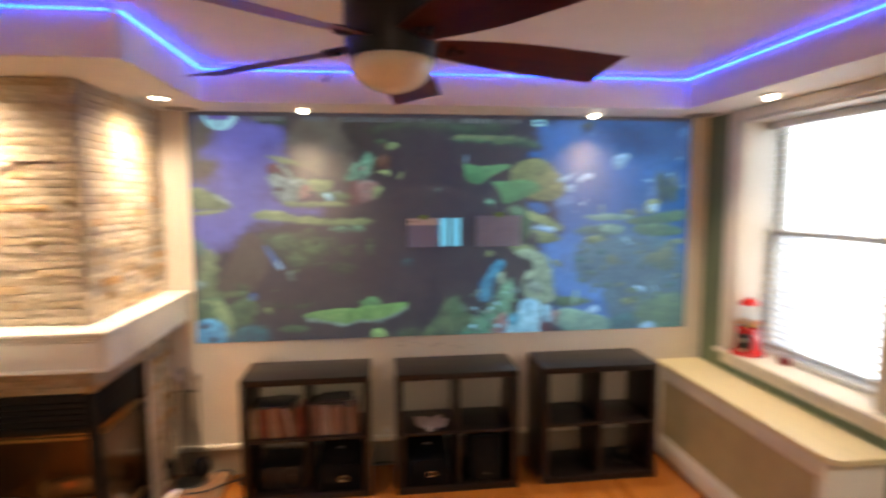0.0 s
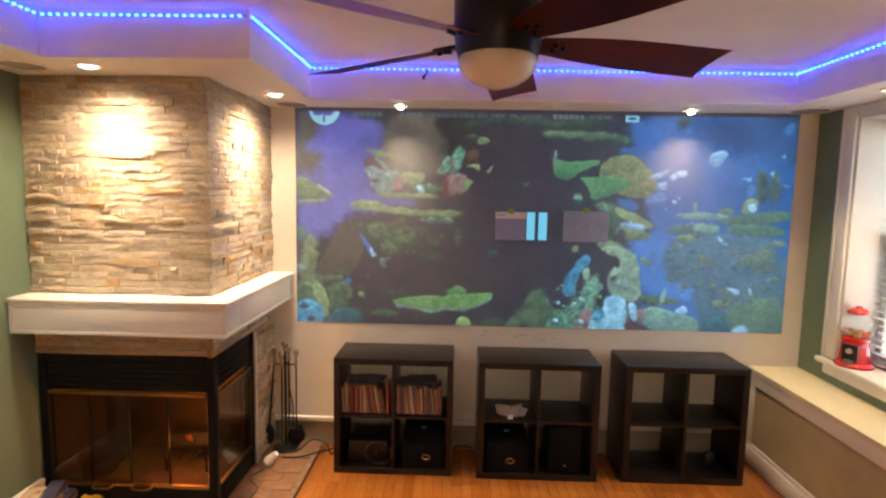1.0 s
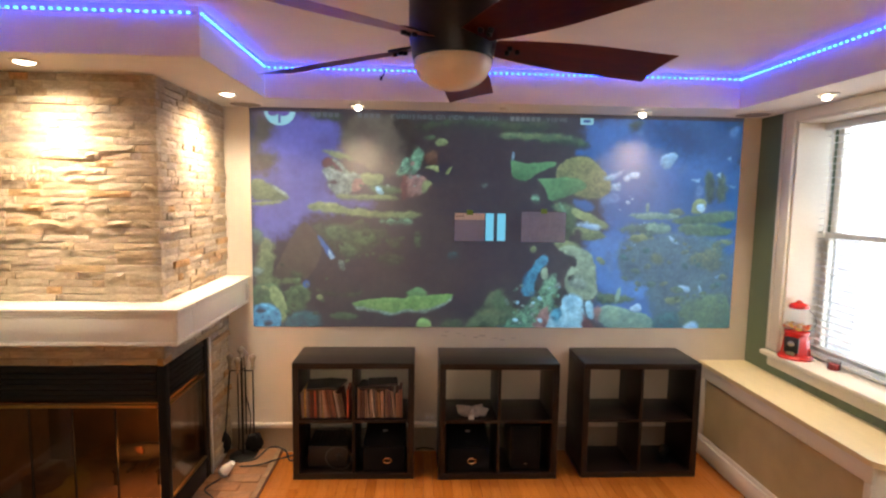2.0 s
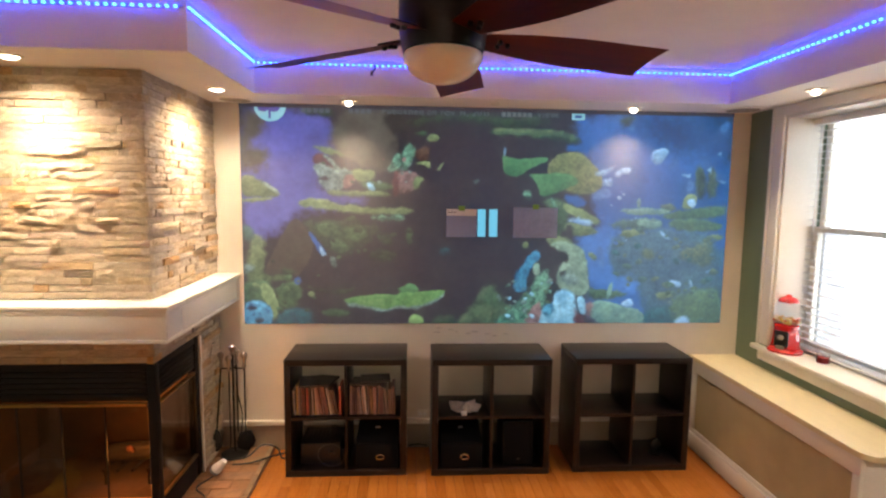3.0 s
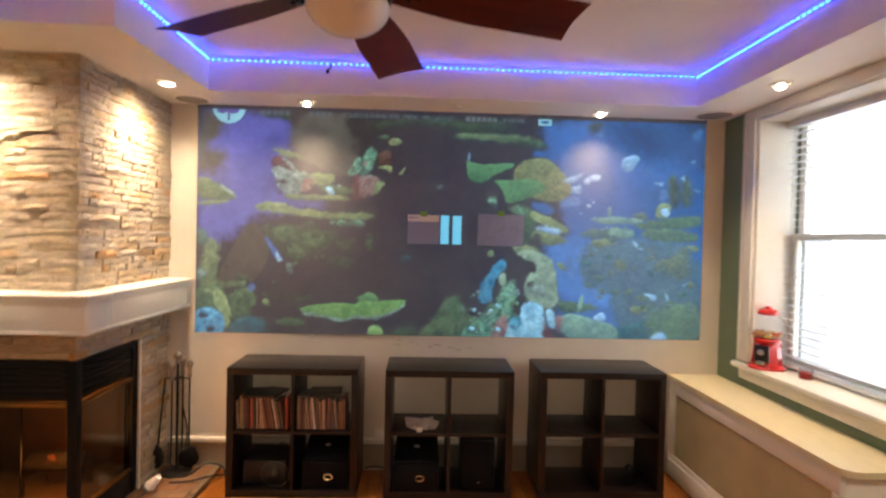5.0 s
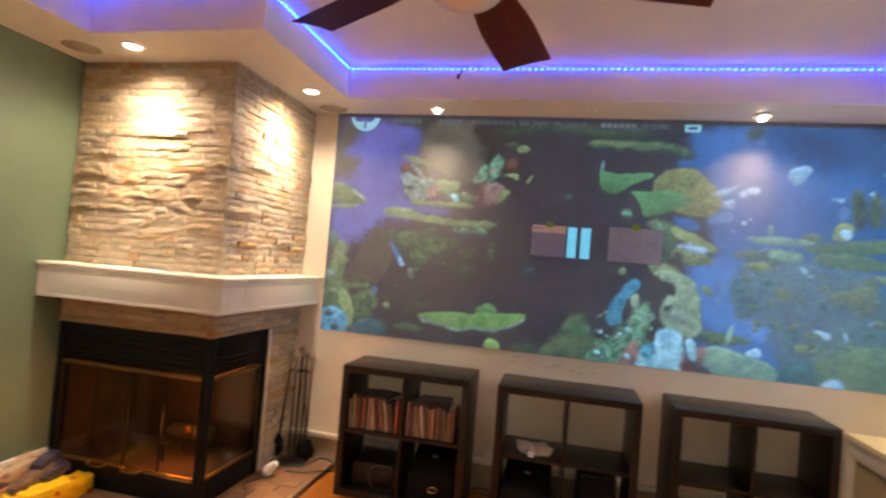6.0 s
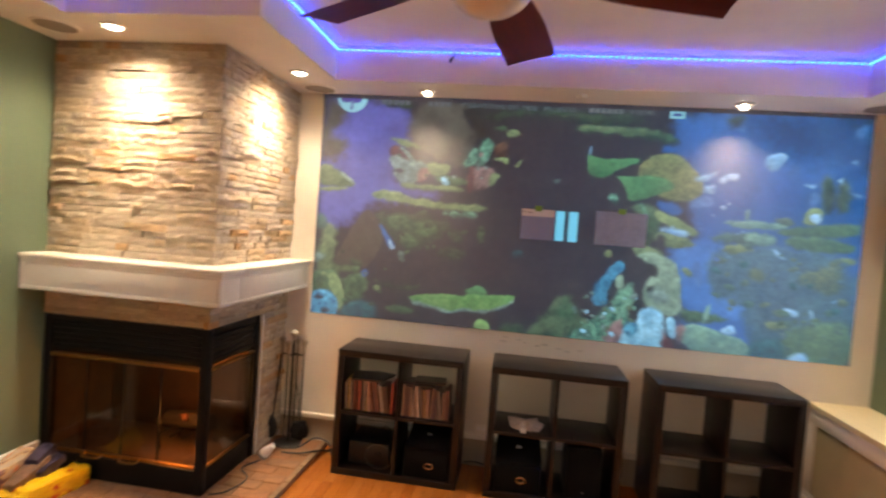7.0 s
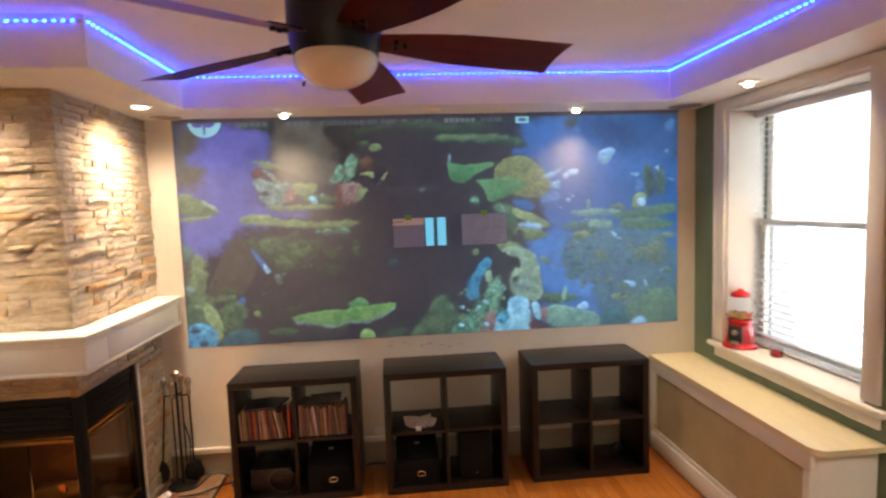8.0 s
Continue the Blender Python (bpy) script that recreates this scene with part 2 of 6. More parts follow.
# window wall with its deep opening
WY0, WY1, WZ0, WZ1, WX = 2.200, 3.245, 0.79, 2.34, 2.795
bm = B()
box(bm, XR, XR + 0.34, YF, WY0, -0.1, CEIL)
box(bm, XR, XR + 0.34, WY1, YB, -0.1, CEIL)
box(bm, XR, XR + 0.34, WY0, WY1, -0.1, WZ0)
box(bm, XR, XR + 0.34, WY0, WY1, WZ1, CEIL)
structure("wall_east", bm, SAGE, "sage green painted wall with a deep window opening", "wall")
structure("ceiling", box(B(), XL - 0.15, XR + 0.30, YF - 0.15, YB + 0.15, CEIL, CEIL + 0.1), CEIL_WHITE, "off-white painted tray ceiling lit blue along its edge", "ceiling")
# dropped border round the tray; it steps out over the fireplace
TX0, TX1, TY1, STEP_X, STEP_Y, TY0 = -1.70, 2.19, 3.25, -0.755, 2.30, -2.2
bm = B()
box(bm, XL, STEP_X, STEP_Y, YB, SOFFIT, CEIL)
box(bm, STEP_X, TX1, TY1, YB, SOFFIT, CEIL)
box(bm, TX1, XR, YF, YB, SOFFIT, CEIL)
box(bm, XL, TX0, YF, STEP_Y, SOFFIT, CEIL)
box(bm, TX0, TX1, YF, TY0, SOFFIT, CEIL)
structure("ceiling_soffit", bm, CEIL_WHITE, "off-white dropped ceiling border with recessed spots", "ceiling")
structure("ground", box(B(), XR + 0.34, 60, -40, 40, -3.2, -3.1), HEARTH_STONE, "pale paved ground outside the window", "ground")
backdrop = structure("backdrop", box(B(), 9.0, 9.1, -16, 22, -3.1, 12), DAY, "white glare of daylight outside the window", "backdrop")

# floor: one slab below the oak strips
structure("floor", box(B(), XL - 0.15, XR + 0.3, YF, YB, -0.1, -0.012), GAP_SHADE, "orange oak strip floor, polished", "floor")

# baseboards
def baseboard(bm, x0, x1, y0, y1, axis, side, z0=0.0):
    if axis == "x":
        a, b = (y0 - 0.016, y0) if side < 0 else (y0, y0 + 0.016)
        box(bm, x0, x1, a, b, z0, 0.178)
    else:
        a, b = (x0, x0 + 0.016) if side > 0 else (x0 - 0.016, x0)
        box(bm, a, b, y0, y1, z0, 0.195)
        a, b = (x0, x0 + 0.024) if side > 0 else (x0 - 0.024, x0)
        box(bm, a, b, y0, y1, 0.195, 0.22, 0.005)
    return bm


bm = baseboard(B(), -1.12, 2.21, YB, YB, "x", -1)
end_board = structure("baseboard", bm, TAUPE, "taupe baseboard with a white moulded cap along the end wall", "baseboard")
part("cap", box(B(), -1.12, 2.21, YB - 0.030, YB, 0.1785, 0.214, 0.007), TRIM, end_board, "white moulded cap")
bm = baseboard(B(), XL, XL, 2.065, FY_STONE, "y", 1)
baseboard(bm, XL, XL, YF, 0.99, "y", 1)
structure("baseboard", bm, TRIM, "white baseboard along the green wall", "baseboard")

# door casing on the green wall
bm = B()
box(bm, XL, XL + 0.022, 1.975, 2.065, 0.0, 2.225, 0.006)
box(bm, XL, XL + 0.022, 1.08, 1.975, 2.13, 2.225, 0.006)
box(bm, XL, XL + 0.022, 0.99, 1.08, 0.0, 2.225, 0.006)
structure("door_casing", bm, TRIM, "white painted door casing on the green wall", "trim")

# ---- window ----
win = tagged(thing("window_1", (WX, 2.7225, WZ0), "white double-hung window in a deep reveal, glaring with daylight", "window"), kind="structure")
def wbox(x0, x1, y0, y1, z0, z1, bev=0.004, bm=None):
    return box(bm or B(), x0 - WX, x1 - WX, y0 - 2.7225, y1 - 2.7225, z0 - WZ0, z1 - WZ0, bev)


bm = wbox(XR - 0.001, WX + 0.02, WY0 - 0.001, WY0 + 0.02, 0.83, WZ1)
wbox(XR - 0.001, WX + 0.02, WY1 - 0.02, WY1 + 0.001, 0.83, WZ1, bm=bm)
wbox(XR - 0.001, WX + 0.02, WY0 + 0.02, WY1 - 0.02, WZ1 - 0.02, WZ1 + 0.001, bm=bm)
part("jamb", bm, TRIM, win, "white painted deep window jamb")
bm = wbox(XR - 0.022, XR, WY1 - 0.005, WY1 + 0.095, 0.835, SOFFIT - 0.003, 0.006)
wbox(XR - 0.030, XR, WY1 + 0.075, WY1 + 0.100, 0.835, SOFFIT - 0.003, 0.006, bm)
wbox(XR - 0.022, XR, WY0 - 0.09, WY0 + 0.005, 0.835, SOFFIT - 0.003, 0.006, bm)
wbox(XR - 0.022, XR, WY0 + 0.005, WY1 - 0.005, 2.335, SOFFIT - 0.003, 0.006, bm)
part("casing", bm, TRIM, win, "white moulded window casing")
part("window_sill", wbox(XR - 0.045, WX + 0.01, WY0 - 0.13, WY1 + 0.135, 0.79, 0.822, 0.008), TRIM, win, "deep white window sill")
part("apron", wbox(XR - 0.018, XR, WY0 - 0.09, WY1 + 0.09, 0.725, 0.79, 0.005), TRIM, win)
def sash(name, x, z0, z1, lower):
    bm = B()
    for y in (WY0 + 0.02, WY1 - 0.065):
        wbox(x, x + 0.035, y, y + 0.045, z0, z1, 0.004, bm)
    wbox(x, x + 0.035, WY0 + 0.065, WY1 - 0.065, z0, z0 + (0.06 if lower else 0.035), 0.004, bm)
    wbox(x, x + 0.035, WY0 + 0.065, WY1 - 0.065, z1 - 0.035, z1, 0.004, bm)
    s = part(name, bm, TRIM, win, "white painted sash")
    bm = B()
    bm.faces.new([bm.verts.new((x + 0.016 - WX, a - 2.7225, c - WZ0)) for a, c in ((WY0 + 0.06, z0 + 0.03), (WY0 + 0.06, z1 - 0.03), (WY1 - 0.06, z1 - 0.03), (WY1 - 0.06, z0 + 0.03))])
    pane = part("pane", bm, GLASS, s, "clear window glass")
    pane.visible_shadow = False


OUTER = surface("grey_outer_paint", (0.62, 0.62, 0.68), 0.7, var=0.1, fine=90)
part("outer_jamb", wbox(WX + 0.08, XR + 0.342, WY1 - 0.024, WY1 - 0.0005, 0.80, WZ1 - 0.002, 0.002), OUTER, win, "grey outer jamb")
part("screen_guide", wbox(XR + 0.343, XR + 0.48, WY1 - 0.022, WY1 + 0.03, 0.80, 1.615, 0.004), OUTER, win, "grey guide beside the lower pane")


sash("lower_sash", WX - 0.005, 0.822, 1.634, True)
sash("upper_sash", WX + 0.035, 1.60, 2.325, False)

# ---- venetian blind ----
blind = thing("venetian_blind", (WX - 0.035, 2.7225, 0.86), "white slatted venetian blind, slats tilted open, in the window", "blind")
SLAT = surface("white_slat", (0.78, 0.78, 0.78), 0.45, var=0.03, bump=0.02)
bm = B()
for k in range(2):
    y0 = -0.497 + 0.994 * k
    bm.verts.new((-0.022, y0, 0.0)), bm.verts.new((0.0, y0, 0.003)), bm.verts.new((0.022, y0, 0.0))
v = list(bm.verts)
bm.faces.new((v[0], v[1], v[4], v[3])), bm.faces.new((v[1], v[2], v[5], v[4]))
bmesh.ops.solidify(bm, geom=bm.faces[:], thickness=0.002)
slat = part("slat", bm, SLAT, blind)
for k in range(1, 33):
    s = new("slat", slat.data)
    s.parent = blind
    s.location = (0, 0, 0.043 * k)
slat.location = (0, 0, 0.0)
part("head_rail", box(B(), -0.025, 0.025, -0.499, 0.499, 1.415, 1.455, 0.004), SLAT, blind)
part("bottom_rail", box(B(), -0.024, 0.024, -0.498, 0.498, -0.026, -0.012, 0.004), SLAT, blind)
for y in (-0.36, 0.36):
    part("ladder_cord", tube(B(), [(-0.024, y, -0.02), (-0.024, y, 1.42)], 0.0012, 5), SLAT, blind)
part("tilt_wand", tube(B(), [(-0.032, 0.42, 0.75), (-0.03, 0.42, 1.42)], 0.004, 6), SLAT, blind)

# ---- radiator bench below the window ----
bench = thing("radiator_cover", (2.395, 2.84, 0.0), "white radiator cover, cream top, tan mesh panel, under the window", "radiator cover")
def rbox(x0, x1, y0, y1, z0, z1, bev=0.003, bm=None):
    return box(bm or B(), x0 - 2.395, x1 - 2.395, y0 - 2.84, y1 - 2.84, z0, z1, bev)


bm = B()
ol = [(0.172, 0.757), (-0.168, 0.757)]
for k in range(7):
    a = math.pi / 2 * k / 6
    ol.append((-0.098 - 0.07 * math.cos(a), -0.70 - 0.07 * math.sin(a)))
ol.append((0.172, -0.77))
top_f = bm.faces.new([bm.verts.new((x, y, 0.67)) for x, y in ol])
low = bmesh.ops.extrude_face_region(bm, geom=[top_f])["geom"]
bmesh.ops.translate(bm, vec=(0, 0, -0.028), verts=[g for g in low if isinstance(g, bmesh.types.BMVert)])
bmesh.ops.recalc_face_normals(bm, faces=bm.faces[:])
part("top", bm, BENCH_TOP, bench, "cream painted bench top with a rounded corner")
part("top_rail", rbox(2.237, 2.262, 2.115, 3.597, 0.553, 0.642), TRIM, bench)
part("bottom_rail", rbox(2.237, 2.262, 2.115, 3.597, 0.06, 0.142), TRIM, bench)
part("stile", rbox(2.237, 2.262, 2.115, 2.158, 0.142, 0.553), TRIM, bench)
part("stile", rbox(2.237, 2.262, 3.515, 3.597, 0.142, 0.553), TRIM, bench)
part("panel", rbox(2.246, 2.254, 2.158, 3.515, 0.142, 0.553, 0.0), CANE, bench, "tan woven metal panel")
part("base_moulding", rbox(2.220, 2.2369, 2.10, 3.57, 0.0, 0.115, 0.006), TRIM, bench)
part("end_panel", rbox(2.262, 2.567, 2.115, 2.135, 0.0, 0.642), TRIM, bench, "white end panel")

# ---- fireplace ----
FX, FY = -1.125, 2.665      # stone faces
breast = B()
box(breast, XL, FX - 0.03, FY + 0.03, YB, 1.17, SOFFIT)
surround = B()
box(surround, XL, FX - 0.03, FY + 0.03, YB, 0.925, 1.17)
box(surround, XL, FX - 0.03, 3.235, YB, 0.0, 0.925)
breast = structure("chimney_breast", breast, GAP_SHADE, "chimney breast clad in split ledger stone, warmly lit from above", "fireplace")
surround = structure("fireplace_surround", surround, GAP_SHADE, "split ledger stone surround framing the black firebox", "fireplace")
hearth = structure("hearth", box(B(), XL, -0.765, 2.235, YB - 0.017, 0.0, 0.026), GROUT, "low flush brick hearth with a tan stone edge", "hearth")

mantel = thing("mantel_shelf", (FX, FY, 1.075), "cream painted panelled mantel wrapping the stone chimney corner", "mantel")
def mbox(x0, x1, y0, y1, z0, z1, bev=0.004, bm=None):
    return box(bm or B(), x0 - FX, x1 - FX, y0 - FY, y1 - FY, z0 - 1.075, z1 - 1.075, bev)


MX, MY = -0.995, 2.52
part("front_board", mbox(XL + 0.002, MX, MY, FY + 0.05, 1.078, 1.237), MANTEL, mantel)
part("side_board", mbox(FX - 0.06, MX, FY + 0.05, YB - 0.002, 1.078, 1.237), MANTEL, mantel)
bm = mbox(XL + 0.001, MX + 0.022, MY - 0.022, FY + 0.05, 1.239, 1.262, 0.006)
mbox(FX - 0.06, MX + 0.022, FY + 0.05, YB - 0.001, 1.239, 1.262, 0.006, bm)
part("top_board", bm, MANTEL, mantel, "cream painted mantel top")
bm = mbox(XL + 0.002, MX + 0.010, MY - 0.010, MY, 1.222, 1.2385, 0.004)
mbox(MX, MX + 0.010, MY, YB - 0.002, 1.222, 1.2385, 0.004, bm)
part("cove_moulding", bm, MANTEL, mantel)
for x0, x1, z0, z1 in ((XL + 0.002, MX + 0.006, 1.076, 1.094), (XL + 0.002, MX + 0.006, 1.212, 1.222), (XL + 0.002, XL + 0.02, 1.094, 1.212), (MX - 0.012, MX + 0.006, 1.094, 1.212)):
    part("panel_moulding", mbox(x0, x1, MY - 0.008, MY + 0.001, z0, z1, 0.003), MANTEL, mantel)
for y0, y1, z0, z1 in ((MY + 0.001, YB - 0.002, 1.076, 1.094), (MY + 0.001, YB - 0.002, 1.212, 1.222), (YB - 0.03, YB - 0.002, 1.094, 1.212), (MY + 0.001, MY + 0.019, 1.094, 1.212)):
    part("panel_moulding", mbox(MX - 0.001, MX + 0.008, y0, y1, z0, z1, 0.003), MANTEL, mantel)

# two-sided firebox
fire = thing("fireplace_insert", (-1.62, 2.95, 0.037), "black metal corner fireplace insert with smoked glass doors and brass rails", "fireplace")
def fbox(x0, x1, y0, y1, z0, z1, bev=0.003, bm=None):
    return box(bm or B(), x0 + 1.62, x1 + 1.62, y0 - 2.95, y1 - 2.95, z0 - 0.037, z1 - 0.037, bev)


def sheet(axis, at, a0, a1, z0=0.188, z1=0.699):
    """One pane of door glass, facing the room."""
    bm = B()
    pts = [(a0, at, z0), (a1, at, z0), (a1, at, z1), (a0, at, z1)] if axis == "y" else [(at, a0, z0), (at, a1, z0), (at, a1, z1), (at, a0, z1)]
    bm.faces.new([bm.verts.new((x + 1.62, y - 2.95, z - 0.037)) for x, y, z in pts])
    return bm


F0, F1, G0, G1 = XL + 0.004, -1.13, 2.675, 3.225      # x and y of the insert
part("corner_post", fbox(F1 - 0.045, F1, G0, G0 + 0.045, 0.038, 0.922), BLACK_METAL, fire)
part("stile", fbox(F0, F0 + 0.045, G0, G0 + 0.045, 0.038, 0.922), BLACK_METAL, fire)
part("stile", fbox(F1 - 0.045, F1, G1 - 0.05, G1, 0.038, 0.922), BLACK_METAL, fire)
part("kick_plate", fbox(F0 + 0.045, F1 - 0.045, G0 + 0.004, G0 + 0.03, 0.038, 0.165), BLACK_METAL, fire)
part("kick_plate", fbox(F1 - 0.03, F1 - 0.004, G0 + 0.045, G1 - 0.05, 0.038, 0.165), BLACK_METAL, fire)
part("louvre_back", fbox(F0 + 0.045, F1 - 0.045, G0 + 0.03, G0 + 0.04, 0.715, 0.922), BLACK_METAL, fire)
part("louvre_back", fbox(F1 - 0.04, F1 - 0.03, G0 + 0.045, G1 - 0.05, 0.715, 0.922), BLACK_METAL, fire)
part("hood_lip", fbox(F0 + 0.045, F1 - 0.045, G0, G0 + 0.03, 0.885, 0.922), BLACK_METAL, fire)
part("hood_lip", fbox(F1 - 0.03, F1, G0 + 0.045, G1 - 0.05, 0.885, 0.922), BLACK_METAL, fire)
for k in range(5):
    z = 0.738 + 0.029 * k
    part("louvre", fbox(F0 + 0.05, F1 - 0.05, G0 + 0.004, G0 + 0.018, z, z + 0.026), BLACK_METAL, fire)
    part("louvre", fbox(F1 - 0.020, F1 - 0.004, G0 + 0.05, G1 - 0.055, z, z + 0.024), BLACK_METAL, fire)
part("brass_rail", fbox(F0 + 0.05, F1 - 0.05, G0 - 0.004, G0 + 0.016, 0.698, 0.716), BRASS, fire, "worn brass rail above the doors")
part("brass_rail", fbox(F0 + 0.05, F1 - 0.05, G0 - 0.004, G0 + 0.016, 0.176, 0.190), BRASS, fire, "worn brass rail below the doors")
part("brass_rail", fbox(F1 - 0.016, F1 + 0.004, G0 + 0.05, G1 - 0.055, 0.698, 0.714), BRASS, fire, "worn brass rail above the side glass")
part("brass_rail", fbox(F1 - 0.016, F1 + 0.004, G0 + 0.05, G1 - 0.055, 0.176, 0.186), BRASS, fire)
mid = (F0 + F1) / 2
quarter = (F1 - F0 - 0.1) / 4
for k in range(4):
    x0 = F0 + 0.05 + quarter * k
    p = part("glass_door", sheet("y", G0 + 0.012, x0 + 0.003, x0 + quarter - 0.003), FIRE_GLASS, fire, "smoked glass door leaf")
    p.visible_shadow = False
    if k:
        part("door_edge", fbox(x0 - 0.003, x0 + 0.003, G0 + 0.006, G0 + 0.018, 0.19, 0.698, 0.001), BLACK_METAL, fire)
p = part("side_glass", sheet("x", F1 - 0.012, G0 + 0.05, G1 - 0.055), SIDE_GLASS, fire, "smoked side glass")
p.visible_shadow = False
for x in (-1.765, -1.545):
    bm = B()
    tube(bm, curve_points([(x + 1.62 - 0.05, G0 - 2.95 + 0.005, 0.151), (x + 1.62 - 0.045, G0 - 2.95 - 0.03, 0.141), (x + 1.62 + 0.045, G0 - 2.95 - 0.03, 0.141), (x + 1.62 + 0.05, G0 - 2.95 + 0.005, 0.151)], 5), 0.006)
    part("door_handle", bm, BRASS, fire, "brass door pull")
part("firebox_back", fbox(F0 + 0.02, F1 - 0.05, G1 - 0.045, G1 - 0.01, 0.10, 0.90), FIREBRICK, fire, "sooty firebrick back")
part("firebox_side", fbox(F0, F0 + 0.02, G0 + 0.045, G1 - 0.01, 0.10, 0.90), FIREBRICK, fire)
part("firebox_floor", fbox(F0 + 0.02, F1 - 0.03, G0 + 0.03, G1 - 0.045, 0.10, 0.165), FIREBRICK, fire)
part("firebox_top", fbox(F0 + 0.02, F1 - 0.045, G0 + 0.045, G1 - 0.045, 0.86, 0.90), BLACK_METAL, fire)
part("edge_trim", fbox(-1.127, -1.112, 3.222, 3.236, 0.038, 0.922, 0.002), TRIM, fire, "pale metal trim beside the firebox")

# ---- ceiling fan ----
HUB = (0.287, 1.680)
fan = thing("ceiling_fan", (*HUB, CEIL), "five-blade ceiling fan, dark cherry blades, bronze motor, opal bowl light", "ceiling fan")
part("motor", lathe(B(), [(0.02, 0.0), (0.085, -0.001), (0.09, -0.05), (0.06, -0.07), (0.06, -0.10), (0.125, -0.125), (0.142, -0.16), (0.142, -0.27), (0.135, -0.32), (0.128, -0.349), (0.05, -0.350)], 40), BRONZE, fan, "dark bronze motor housing")
part("light_bowl", lathe(B(), [(0.124, -0.350)] + [(0.128 * math.cos(a), -0.354 - 0.091 * math.sin(a)) for a in [0.05 + 0.188 * k for k in range(8)]] + [(0.012, -0.4455)], 40), OPAL, fan, "opal glass bowl, unlit")
def blade_mesh():
    """Blade along x with a pitch about its axis, wider outside, cut slanting at the tip."""
    bm = B()
    n = 14
    rows = []
    for i in range(n + 1):
        s = i / n
        x = 0.135 + 0.595 * s
        w = 0.054 + 0.043 * math.sin(min(1, s * 1.7) * math.pi / 2)
        a = (x + 0.014 * s ** 6, -w * (0.92 + 0.08 * s))
        b = (x + 0.002 * s ** 6, w * (0.97 + 0.12 * s))
        rows.append([(a[0] + (b[0] - a[0]) * t - 0.012 * (s ** 8) * math.sin(math.pi * t), a[1] + (b[1] - a[1]) * t) for t in (0, 0.25, 0.5, 0.75, 1)])
    vs = [[bm.verts.new((x, y, 0)) for x, y in r] for r in rows]
    for r0, r1 in zip(vs, vs[1:]):
        for k in range(4):
            bm.faces.new((r0[k], r1[k], r1[k + 1], r0[k + 1]))
    bmesh.ops.solidify(bm, geom=bm.faces[:], thickness=0.007)
    bmesh.ops.rotate(bm, cent=(0, 0, 0), matrix=Matrix.Rotation(radians(-13), 3, "X"), verts=bm.verts[:])
    return bm


blade = part("blade", blade_mesh(), BLADE, fan, "dark cherry veneered blade")
bm = B()
box(bm, 0.10, 0.23, -0.022, 0.022, 0.004, 0.012, 0.003)
for x, y in ((0.185, -0.03), (0.185, 0.03), (0.215, 0.0)):
    lathe(bm, [(0.006, -0.012), (0.009, -0.010), (0.009, 0.01)], 10, Matrix.Translation((x, y * 0.5, 0)))
bmesh.ops.rotate(bm, cent=(0, 0, 0), matrix=Matrix.Rotation(radians(-13), 3, "X"), verts=bm.verts[:])
iron = part("blade_bracket", bm, BRONZE, fan)
for k in range(5):
    m = pose(0, 0, -0.296, 0, 2.9, 8.5 + 72 * k - (1.0 if k == 1 else 0.0))
    if k == 0:
        blade.matrix_basis = iron.matrix_basis = m
    else:
        for src in (blade, iron):
            o = new(src.name.split(".")[0], src.data)
            o.parent, o.matrix_basis = fan, m
            if src is blade:
                o["label"] = "dark cherry veneered blade"

# ---- recessed spots, speakers ----
def downlight(x, y, drop=0.017):
    d = thing("recessed_spot", (x, y, SOFFIT), "round recessed ceiling spot, lit warm white, seen or added as fill", "ceiling light", "ceiling spots")
    part("trim_ring", lathe(B(), [(0.044, 0.0), (0.058, -0.001), (0.056, -0.006), (0.046, -0.010), (0.041, -0.006), (0.040, 0.0)], 28), TRIM, d, "white trim ring")
    if drop < 0.02:
        part("bulb", lathe(B(), [(0.040, -0.001), (0.038, -0.007), (0.025, -drop * 0.85), (0.005, -drop)], 24), BULB, d, "glowing bulb")
    else:
        part("baffle", lathe(B(), [(0.040, -0.001), (0.036, -0.004), (0.024, -0.005)], 24), GRILLE, d, "ribbed baffle")
        part("bulb", lathe(B(), [(0.016, -0.005), (0.022, -0.016), (0.021, -drop * 0.8), (0.005, -drop)], 24), BULB, d, "glowing bulb, hanging a little")


# fixtures for the seen spots and for the added fill spots
for cx, cy, k in CANS_AND_FILL:
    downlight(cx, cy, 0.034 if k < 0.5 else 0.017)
def ceiling_speaker(x, y, r):
    d = thing("ceiling_speaker", (x, y, SOFFIT), "round flush ceiling speaker with a beige grille", "speaker", "ceiling speakers")
    part("rim", lathe(B(), [(r - 0.012, 0.0), (r, -0.001), (r, -0.006), (r - 0.008, -0.009), (r - 0.012, -0.006)], 36), CEIL_WHITE, d)
    part("grille", lathe(B(), [(r - 0.0125, -0.001), (r - 0.014, -0.007), (r * 0.6, -0.009), (0.01, -0.010)], 36), GRILLE, d, "perforated beige grille")


ceiling_speaker(-1.905, 2.455, 0.105)
ceiling_speaker(-0.94, 3.468, 0.108)
ceiling_speaker(2.395, 3.43, 0.118)
det = thing("ceiling_sensor", (0.728, 3.416, SOFFIT), "small white round ceiling sensor", "sensor")
part("base", lathe(B(), [(0.032, 0.0), (0.032, -0.008), (0.026, -0.014), (0.01, -0.016)], 20), TRIM, det)

